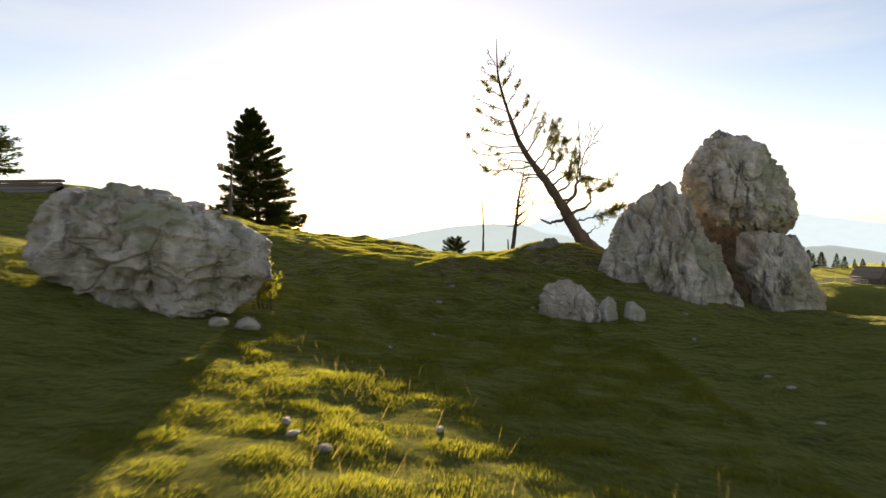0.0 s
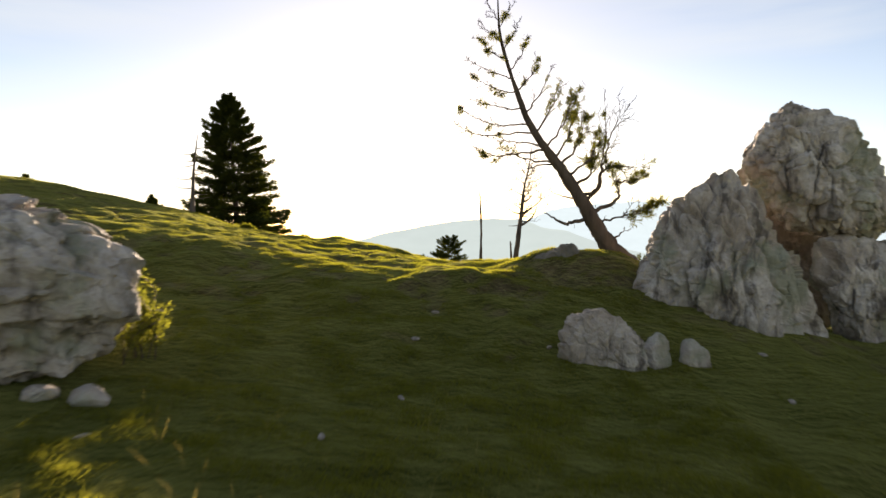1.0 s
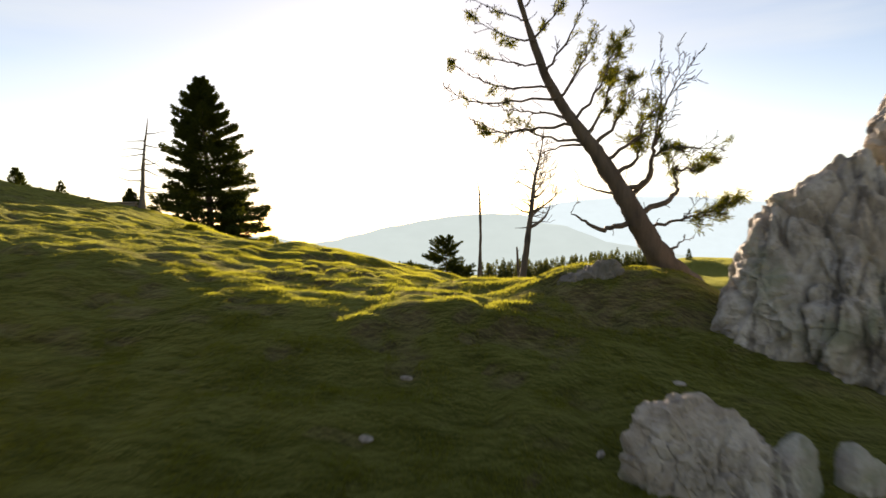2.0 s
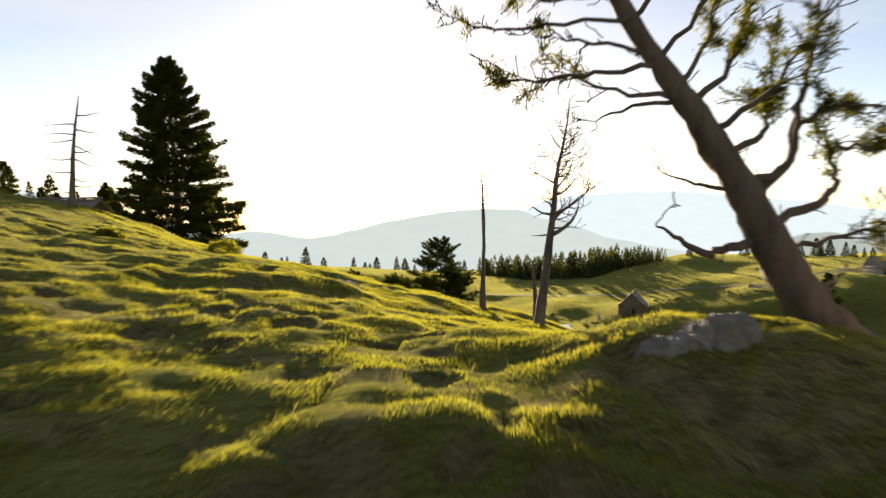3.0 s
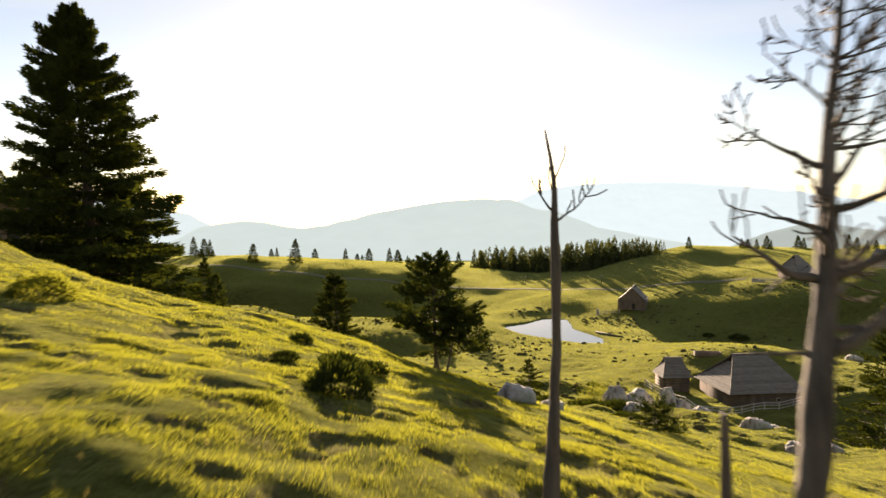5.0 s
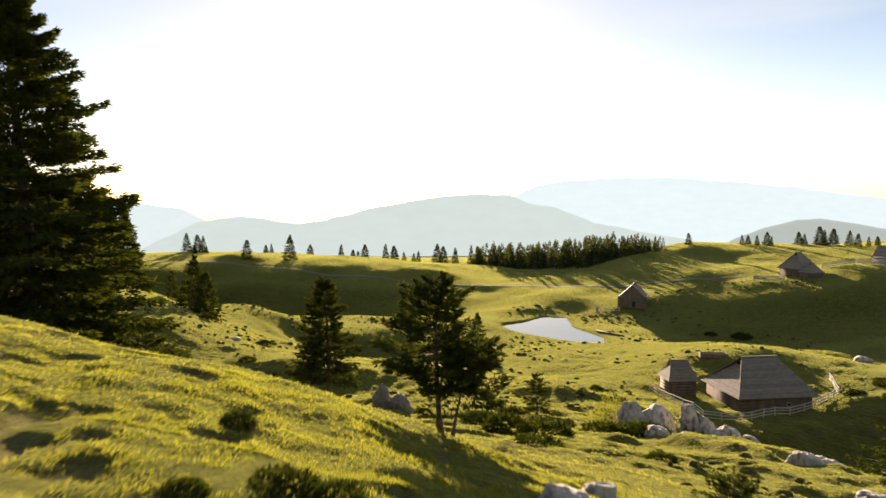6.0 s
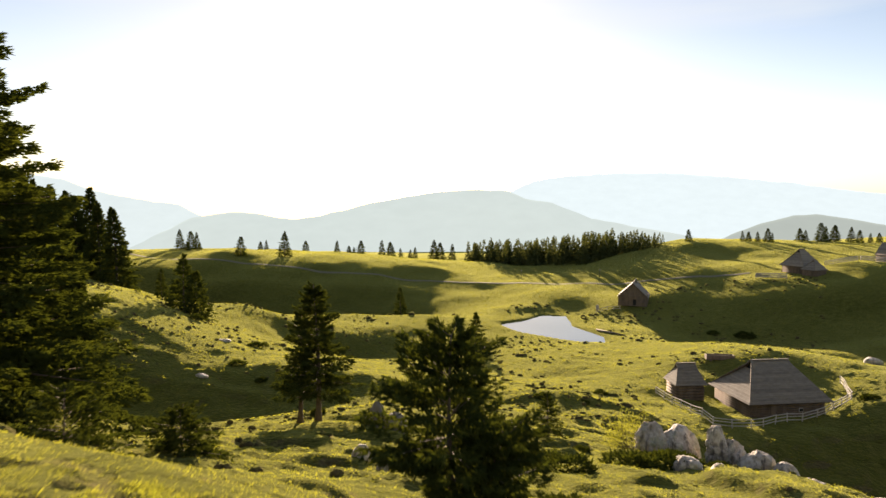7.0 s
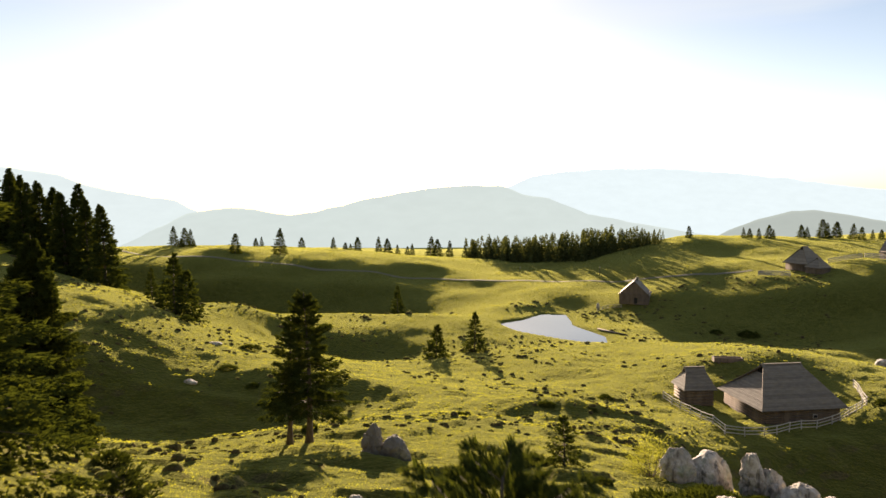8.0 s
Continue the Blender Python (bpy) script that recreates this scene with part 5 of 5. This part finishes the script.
rock("mound_rock", [(1.50, -0.75), (1.58, -0.43), (1.74, -0.30), (1.95, -0.19), (2.18, -0.11), (2.45, 0.02), (2.74, 0.05), (2.98, -0.08), (3.05, -0.6)], 0.22, (-0.06, 15.60, 0), 0, 61, "grey rock ledge bare on earthy mound", fine=6, strata=0.03, beds=9, mat=DARK_STONE)
rng = np.random.default_rng(205)
for k in range(15):
    x, y = rng.uniform(-4.5, 5), rng.uniform(5.2, 13.5)
    w = rng.uniform(0.025, 0.06)
    rock("stone", [(a * w, b * w * 0.42) for a, b in FORMS[k % 2]], w * 0.8, (x, y, ground_at(x, y) + 0.01), k * 40 % 360, 80 + k, "small pale stone lying in grass", "stone", 3, "scattered stones").matrix_basis @= Matrix.Diagonal((1.5, 1.2, 0.5, 1))
for k, (x, y, w) in enumerate([(-3.0, 9.28, 0.15), (-3.40, 9.24, 0.12), (-6.9, 9.2, 0.2), (-1.5, 5.74, 0.06), (-1.05, 5.2, 0.07)]):
    rock("stone", [(a * w, b * w * (1 if k < 3 else 0.5)) for a, b in FORMS[k % 3]], w * 0.8, (x, y, ground_at(x, y) + 0.03), k * 40, 110 + k, "fist-sized pale stone at foot of boulder", "stone", 4, "scattered stones").matrix_basis @= Matrix.Diagonal((1.3, 1.2, 0.6 if k > 2 else 0.9, 1))


# tussocks: low earth-and-grass hummocks, one sheet each
def tussocks(name, spots, label, seed):
    rng = np.random.default_rng(seed)
    around, rings = 9, (1.0, 0.9, 0.5)
    lift = (-0.35, 0.5, 0.95)
    a = np.arange(around) * 2 * math.pi / around
    verts, faces, base = [], [], 0
    quads = [(r * around + i, r * around + (i + 1) % around, (r + 1) * around + (i + 1) % around, (r + 1) * around + i) for r in range(2) for i in range(around)]
    for x, y, r, h in spots:
        wob = 1 + 0.28 * np.sin(a * 2 + rng.uniform(0, 6)) * rng.uniform(0.3, 1) + rng.normal(0, 0.10, around)
        wide = rng.uniform(0.9, 1.7)
        g = ground_at(x, y)
        for ring, up in zip(rings, lift):
            bx, by = x + np.cos(a) * r * ring * wob * wide, y + np.sin(a) * r * ring * wob
            verts += list(zip(bx, by, g + h * up * (1 + rng.normal(0, 0.12, around))))
        faces += [tuple(base + k for k in q) for q in quads]
        verts.append((x, y, g + h))
        faces += [(base + 2 * around + i, base + 2 * around + (i + 1) % around, base + 3 * around) for i in range(around)]
        base = len(verts)
    return tagged(new(name, Shape().add(verts, faces).mesh(name, MEADOW, True)), label, "tussocks", kind="stuff")


rng = np.random.default_rng(401)
spots = []
while len(spots) < 3200:
    y = 36 + 190 * rng.uniform(0, 1) ** 1.15
    x = (y - 22) * rng.uniform(-0.62, 0.62)
    if float(fbm(np.array([x / 16.0]), np.array([y / 16.0]), seed=402, octaves=2)[0]) + rng.normal(0, 0.25) < -0.02:
        continue
    if float(in_pond(np.array([x]), np.array([y]))[0]) > -4 or (30 < x < 62 and 98 < y < 122) or (x > 24 and y > 64 and x > 0.3 * y and y < 98):
        continue
    r = rng.uniform(0.05, 0.20) * (0.7 + y / 130) * (1.7 if rng.random() < 0.08 else 1)
    spots.append((x, y, r, r * rng.uniform(0.4, 1.1)))
tussocks("pasture_tussocks", spots, "small dark grassy hummocks strewn over pasture", 403)
for k, (x, y, r) in enumerate([(-6.24, 23.8, 0.30), (-5.6, 28.4, 0.50)]):
    ob = new("grass_dome", bush_mesh("grass_dome", r, r * 0.8, 2600, 410 + k, BLADES, 0.06))
    ob.matrix_basis = pose(x, y, ground_at(x, y) - 0.05)
    tagged(ob, "rounded dome of dense green grass on brow", "tussock", "grassy domes")


# ---------------------------------------------------------------- huts and fences
def roof_face(name, ob, a, b, c, d, courses, thick=0.05):
    """A shingled roof face on a deck: eave a to b, ridge d to c; each course of shingles lies over the one below."""
    a, b, c, d = (Vector(p) for p in (a, b, c, d))
    n = (b - a).cross(d - a).normalized()
    corners = [a, b, c, d]
    if n.z < 0:
        n, corners = -n, [b, a, d, c]
    deck = part(name, Shape().slab([p - n * 0.02 for p in corners], 0.06).mesh(name, PLANK), ob)
    for i in range(courses):
        t0, t1 = i / courses, min(1.0, (i + 1.25) / courses)
        jag = 0.015 * (-1) ** i
        lo0, lo1 = a.lerp(d, t0) + n * (thick + jag), b.lerp(c, t0) + n * (thick - jag)
        hi0, hi1 = a.lerp(d, t1) + n * 0.012, b.lerp(c, t1) + n * 0.012
        row = Shape().add([lo0, lo1, hi1, hi0, lo0 - n * thick * 0.9, lo1 - n * thick * 0.9, hi1 - n * 0.01, hi0 - n * 0.01],
                          [(0, 1, 2, 3), (7, 6, 5, 4), (0, 4, 5, 1), (1, 5, 6, 2), (2, 6, 7, 3), (3, 7, 4, 0)])
        part("shingle_course", row.mesh("shingle_course", SHINGLE), deck)


def log_wall(ob, p, q, height, logs):
    p, q = Vector(p), Vector(q)
    way = (q - p).normalized()
    inner = Vector((-way.y, way.x, 0))
    r = height / logs / 2
    wall = part("log_wall", Shape().slab([p, q, q + Vector((0, 0, height)), p + Vector((0, 0, height))], 0.04).mesh("log_wall", PLANK), ob)
    for i in range(logs):
        z = Vector((0, 0, r + 2 * r * i))
        part("log", Shape().tube([p + z - way * 0.12, q + z + way * 0.12], [r * 1.04, r * 1.04], 8).mesh("log", PLANK, True), wall)


def herders_hut(place, turn, length, width, eave, top, ridge, gablet, label, over=0.8, logs=9, courses=24, door_side=-1):
    """A low log hut under a steep shingled roof with hipped ends and a small gable under each ridge end."""
    ob = thing("herders_hut", place, label, "hut", turn=turn)
    hx, hy = length / 2, width / 2
    ex, ey = hx + over, hy + over
    for p, q in (((-hx, -hy, -0.4), (hx, -hy, -0.4)), ((hx, -hy, -0.4), (hx, hy, -0.4)), ((hx, hy, -0.4), (-hx, hy, -0.4)), ((-hx, hy, -0.4), (-hx, -hy, -0.4))):
        log_wall(ob, p, q, eave + 0.65, logs)
    r = ridge / 2
    gz = top - gablet
    gy = ey * gablet / (top - eave)
    for sgn in (-1, 1):
        roof_face("roof_slope", ob, (-ex * sgn * -1, sgn * ey, eave), (-ex * sgn, sgn * ey, eave), (-r * sgn, 0, top), (r * sgn, 0, top), courses)
        roof_face("roof_hip", ob, (sgn * ex, -sgn * ey, eave), (sgn * ex, sgn * ey, eave), (sgn * (r + 0.15), sgn * gy, gz), (sgn * (r + 0.15), -sgn * gy, gz), courses - 4)
        part("gablet", Shape().slab([(sgn * (r - 0.05), -gy, gz - 0.2), (sgn * (r - 0.05), gy, gz - 0.2), (sgn * (r - 0.05), 0, top - 0.1)], 0.06).mesh("gablet", DARK), ob)
        part("verge_board", Shape().slab([(sgn * (r + 0.25), -gy - 0.1, gz - 0.1), (sgn * (r + 0.25), 0, top + 0.12), (sgn * (r - 0.05), 0, top + 0.12), (sgn * (r - 0.05), -gy - 0.1, gz - 0.1)], 0.08)
             .slab([(sgn * (r + 0.25), 0, top + 0.12), (sgn * (r + 0.25), gy + 0.1, gz - 0.1), (sgn * (r - 0.05), gy + 0.1, gz - 0.1), (sgn * (r - 0.05), 0, top + 0.12)], 0.08).mesh("verge_board", SHINGLE), ob)
    part("ridge_cap", Shape().box((ridge + 0.4, 0.3, 0.12), pose(0, 0, top + 0.10), 0.03).mesh("ridge_cap", SHINGLE), ob)
    if logs > 6:
        door = part("door", Shape().box((0.95, 0.10, 1.75), pose(-hx * 0.4, door_side * (hy + 0.16), 0.75), 0.02).mesh("door", PLANK), ob, "dark plank door")
        part("handle", Shape().box((0.05, 0.06, 0.2), pose(-hx * 0.4 + 0.35, door_side * (hy + 0.24), 0.75), 0.01).mesh("handle", DARK), door)
        window = part("window", Shape().box((0.6, 0.08, 0.5), pose(hx * 0.35, door_side * (hy + 0.17), 1.0), 0.02).mesh("window", FENCEWOOD), ob, "small wooden window frame")
        part("pane", Shape().box((0.46, 0.02, 0.36), pose(hx * 0.35, door_side * (hy + 0.215), 1.0)).mesh("pane", DARK), window)
    return ob


def gabled_hut(place, turn, width, length, eave, top, label, chimney=True, logs=8, courses=16, name="gabled_hut"):
    """A hut whose gable faces along its own -y."""
    ob = thing(name, place, label, "hut", turn=turn)
    hx, hy, ox, oy = width / 2, length / 2, width / 2 + 0.5, length / 2 + 0.5
    for p, q in (((-hx, -hy, -0.4), (hx, -hy, -0.4)), ((hx, -hy, -0.4), (hx, hy, -0.4)), ((hx, hy, -0.4), (-hx, hy, -0.4)), ((-hx, hy, -0.4), (-hx, -hy, -0.4))):
        log_wall(ob, p, q, eave + 0.45, logs)
    low = eave - 0.5 * (top - eave) / hx
    for sgn in (-1, 1):
        roof_face("roof_slope", ob, (sgn * ox, -sgn * oy, low), (sgn * ox, sgn * oy, low), (0, sgn * oy, top), (0, -sgn * oy, top), courses)
        gable = part("gable", Shape().slab([(-hx, sgn * (hy - 0.1), eave - 0.05), (hx, sgn * (hy - 0.1), eave - 0.05), (0, sgn * (hy - 0.1), top - 0.08)], 0.03).mesh("gable", PLANK), ob)
        for i in range(9):
            x0, x1 = -hx + width * i / 9, -hx + width * (i + 1) / 9 - 0.03
            z0, z1 = (eave + (top - eave) * (1 - abs(x) / hx) - 0.06 for x in (x0, x1))
            y = sgn * (hy - 0.02)
            if z0 > eave or z1 > eave:
                part("plank", Shape().slab([(x0, y, eave - 0.1), (x1, y, eave - 0.1), (x1, y, max(z1, eave)), (x0, y, max(z0, eave))], 0.05).mesh("plank", PLANK), gable)
    part("ridge_cap", Shape().box((0.3, length + 1.1, 0.1), pose(0, 0, top + 0.08), 0.02).mesh("ridge_cap", SHINGLE), ob)
    if chimney:
        part("chimney", Shape().box((0.6, 0.6, 1.3), pose(0.5, 0.8, top + 0.1), 0.04).mesh("chimney", GRAVEL), ob, "grey rendered chimney")
    door = part("door", Shape().box((0.9, 0.1, 1.7), pose(0.6, -hy - 0.18, 0.8), 0.02).mesh("door", DARK), ob)
    return ob


def fence(points, label, rails=3, height=1.15, gap=2.2, group="", stout=0.06):
    """Posts with rails between them, following the ground."""
    base = Vector((*points[0], ground_at(*points[0])))
    ob = thing("fence", base, label, "fence", group)
    post = Shape().box((0.11, 0.11, height + 0.4), pose(0, 0, height / 2 - 0.2), 0.02).mesh("post", FENCEWOOD)
    stands = []
    for (ax, ay), (bx, by) in zip(points, points[1:]):
        n = max(1, round(math.hypot(bx - ax, by - ay) / gap))
        stands += [(ax + (bx - ax) * i / n, ay + (by - ay) * i / n) for i in range(n)]
    stands.append(points[-1])
    tops = [Vector((x, y, ground_at(x, y))) - base for x, y in stands]
    for k, p in enumerate(tops):
        part("post", post, ob, at=pose(*p, (k * 37) % 7 - 3, (k * 53) % 7 - 3, 0))
    for k, (p, q) in enumerate(zip(tops, tops[1:])):
        for j in range(rails):
            z = height * (0.25 + 0.68 * j / max(1, rails - 1))
            way = (q - p).normalized() * 0.15
            lift = Vector((0, 0, z + 0.03 * math.sin(k * 5 + j * 3)))
            part("rail", Shape().tube([p + lift - way + Vector((0, -0.07, 0)), q + lift + way + Vector((0, -0.07, 0.02))], [stout, stout * 0.9], 6).mesh("rail", FENCEWOOD), ob)
    return ob


HUT_Z = ground_at(46.3, 110.5)
herders_hut((46.2, 111.0, HUT_Z), 6, 10.2, 8.4, 2.1, 6.6, 5.2, 1.1, "large low herders' hut with steep grey shingle roof")
herders_hut((36.2, 114.6, ground_at(36.2, 114.6)), 3, 3.6, 3.2, 1.9, 4.5, 2.4, 0.6, "small log outbuilding with grey shingle roof beside hut", over=0.5, logs=6, courses=15)
fence([(32.4, 115.5), (33.2, 108.5), (34.2, 101.0), (39.5, 102.2), (45.0, 104.0), (50.0, 105.9), (54.9, 108.6), (57.6, 110.6), (60.2, 117.0)], "grey three-rail wooden fence round hut yard")
gabled_hut((61.4, 216.5, ground_at(61.4, 215) + 0.1), -23, 8.0, 8.0, 2.8, 6.6, "small shingled hut with sunlit roof above pond")
herders_hut((115.6, 222.0, ground_at(116, 221) + 0.1), 24, 7.4, 6.8, 1.8, 6.9, 2.2, 0.9, "shingled hut on the rise with steep hipped roof", courses=18)
herders_hut((115.6, 215.0, ground_at(115.6, 215.0) + 0.1), 20, 4.4, 4.2, 1.4, 4.3, 0.7, 0.5, "lower annex hut in front of shingled hut", over=0.5, logs=6, courses=12)
gabled_hut((148.0, 224.0, ground_at(148, 224) + 0.1), 30, 8.0, 9.0, 2.6, 6.0, "grey hut at pasture's edge", chimney=False)
fence([(101.5, 222), (104.5, 219), (107.5, 215.5)], "short pale rail fence beside hut", rails=3, height=1.5, stout=0.15)
fence([(124.5, 224), (128.0, 221.5), (131.5, 219)], "short pale rail fence beside hut", rails=3, height=1.5, stout=0.15)
fence([(134.5, 222.0), (139.0, 221.0), (144, 219.5)], "short pale rail fence near hut", rails=3, height=1.5, stout=0.15)
gabled_hut((-24.2, 51.0, ground_at(-22.5, 51) + 0.05), 78, 5.0, 6.0, 1.6, 3.4, "low grey-roofed hut half hidden by the hill", chimney=False, logs=6)
gabled_hut((-17.4, 23.6, ground_at(-16.9, 22.5) - 1.05), -94, 2.4, 5.0, 0.7, 1.35, "low grey-roofed shed behind grassy hill", chimney=False, logs=4, courses=6, name="shed")
# stone cairn post near the pond hut, log, track poles
rock("stone_pillar", [(-0.5, -0.6), (-0.45, 1.2), (-0.2, 1.9), (0.25, 1.9), (0.45, 1.0), (0.6, -0.6)], 0.45, (50.3, 216.5, ground_at(50.3, 216.5) + 0.5), 0, 130, "upright grey stone pillar beside track", "stone", 4)
fence([(49.5, 214.5), (53.0, 215.5), (56.5, 214.0)], "old rail fence by the pond hut", rails=2, height=1.0)
ob = thing("log", (45.0, 184.0, ground_at(45, 184)), "long fallen log lying near pond", "log")
part("stem", Shape().tube([(-2.2, 4.5, ground_at(42.8, 188.5) - ground_at(45, 184) + 0.15), (0, 0, 0.2), (2.5, -4.5, ground_at(47.5, 179.5) - ground_at(45, 184) + 0.15)], [0.24, 0.22, 0.16], 8).mesh("stem", GREYWOOD, True), ob)
ob = thing("water_trough", (47.2, 127.9, ground_at(47.2, 127.9)), "long dark timber cattle trough on pasture", "trough", turn=-8)
part("basin", Shape().box((4.4, 0.12, 0.75), pose(0, -0.55, 0.45), 0.02).box((4.4, 0.12, 0.75), pose(0, 0.55, 0.45), 0.02).box((0.12, 0.98, 0.75), pose(-2.14, 0, 0.45), 0.02)
     .box((0.12, 0.98, 0.75), pose(2.14, 0, 0.45), 0.02).box((4.16, 0.98, 0.1), pose(0, 0, 0.2), 0.01).mesh("basin", PLANK), ob)
for x in (-1.5, 1.5):
    part("bearer", Shape().box((0.25, 1.5, 0.5), pose(x, 0, -0.1), 0.03).mesh("bearer", PLANK), ob)
for x, y in ((37.0, 287.0), (63.0, 262.0)):
    ob = thing("marker_pole", (x, y, ground_at(x, y)), "thin wooden pole beside track", "pole")
    part("shaft", Shape().tube([(0, 0, -0.3), (0.02, 0, 1.6), (0, 0.01, 3.6)], [0.11, 0.10, 0.08], 7).mesh("shaft", GREYWOOD, True), ob)
    part("plate", Shape().box((0.4, 0.04, 0.3), pose(0, -0.12, 3.2), 0.01).mesh("plate", FENCEWOOD), ob)

# the gravel track across the far meadow
s, line = Shape(), []
TRACK = [(-150, 284), (-80, 281), (-44, 277), (-18, 276), (8, 278), (24, 274.5), (41, 269), (57, 256), (70.5, 247), (81, 236), (91.5, 232), (104, 231)]
for x in np.linspace(-150, 104, 150):
    line.append((x, float(np.interp(x, [q[0] for q in TRACK], [q[1] for q in TRACK]))))
verts, faces = [], []
for x, y in line:
    for w in (-0.9, -0.3, 0.3, 0.9):
        verts.append((x, y + w, ground_at(x, y + w) + (0.06 if abs(w) > 0.5 else 0.10)))
for i in range(len(line) - 1):
    faces += [(i * 4 + k, i * 4 + k + 4, i * 4 + k + 5, i * 4 + k + 1) for k in range(3)]
tagged(new("track", s.add(verts, faces).mesh("track", TRACKWAY, True)), "pale narrow gravel track across pasture", "track", kind="structure")


# ---------------------------------------------------------------- grass
def grass(name, x, y, height, width, lean, seed, mat, label, category="grass", turn=math.pi):
    rng = np.random.default_rng(seed)
    n = len(x)
    z = land(x, y) - 0.012
    a = rng.uniform(-turn, turn, n)
    side = np.stack([np.cos(a), np.sin(a), np.zeros(n)], 1) * (width / 2)[:, None]
    foot = np.stack([x, y, z], 1)
    tip = foot + np.stack([rng.normal(0.12, 0.5, n) * lean * height, rng.normal(-0.1, 0.5, n) * lean * height, height], 1)
    return tagged(new(name, triangles(name, np.stack([foot - side, foot + side, tip], 1), mat)), label, category, kind="stuff")


def scatter(rng, n, x0, x1, y0, y1, clump):
    """Points that gather in tussocks, thin on bare steps."""
    x, y = rng.uniform(x0, x1, n), rng.uniform(y0, y1, n)
    keep = fbm(x / clump, y / clump, seed=71, octaves=2) + rng.normal(0, 0.45, n) > -0.75
    slope = np.abs(land(x, y + 0.12) - land(x, y - 0.12)) / 0.24
    keep &= trodden(x, y) < rng.uniform(0.05, 0.9, n)
    keep &= slope < rng.uniform(0.5, 1.1, n)
    return x[keep], y[keep]


rng = np.random.default_rng(301)
fields = [scatter(rng, 450000, -3.6, 3.8, 12.0, 27.0, 0.5), scatter(rng, 240000, -3.2, 3.4, 3.0, 12.0, 0.5), scatter(rng, 70000, -3.2, 3.6, 27.0, 33.0, 0.5),
          scatter(rng, 110000, -8, -3.6, 4, 33, 0.5), scatter(rng, 60000, 3.8, 8, 8, 30, 0.5), scatter(rng, 50000, -18, -8, 12, 36, 0.7)]
x, y = (np.concatenate(c) for c in zip(*fields))
tuft = np.clip(0.8 + 0.75 * fbm(x / 0.35, y / 0.35, seed=73, octaves=2), 0.35, 1.7)
rank = np.interp(y, [8, 13, 23, 28], [1.25, 1.0, 1.0, 1.3])
grass("short_grass", x, y, rng.uniform(0.020, 0.050, len(x)) * tuft * rank, rng.uniform(0.005, 0.010, len(x)) * rank, 0.9, 303, BLADES, "short tufted alpine grass covering the hilltop")
x, y = scatter(rng, 3200, -4.5, 4.5, 3, 30, 0.8)
grass("dry_stems", x, y, rng.uniform(0.12, 0.27, len(x)) * np.interp(y, [9, 14], [1.0, 0.45]), rng.uniform(0.003, 0.006, len(x)), 0.7, 305, STRAW, "thin dry grass stems among green grass")
rng = np.random.default_rng(307)
y = 29 + 46 * rng.uniform(0, 1, 130000) ** 2.2
x = (y - 16) * rng.uniform(-0.78, 0.78, len(y))
near = np.clip((y - 20) / 60, 0.25, 1)
grass("slope_grass", x, y, rng.uniform(0.040, 0.09, len(x)) * (0.45 + 0.65 * near), rng.uniform(0.05, 0.11, len(x)) * np.interp(y, [29, 36, 46, 70], [0.14, 0.26, 0.50, 0.80]), 1.4, 309, BLADES, "rough grass on the slope below the brow", turn=0.9)
y = 78 + 360 * rng.uniform(0, 1, 120000) ** 1.3
x = (y - 28) * rng.uniform(-0.74, 0.74, len(y))
dry = (in_pond(x, y) < -1.5)
x, y = x[dry], y[dry]
grass("meadow_grass", x, y, rng.uniform(0.05, 0.10, len(x)) * (0.7 + y / 330), rng.uniform(0.16, 0.36, len(x)) * (0.5 + y / 200), 1.2, 311, BLADES, "uneven pasture grass across the valley", turn=0.9)
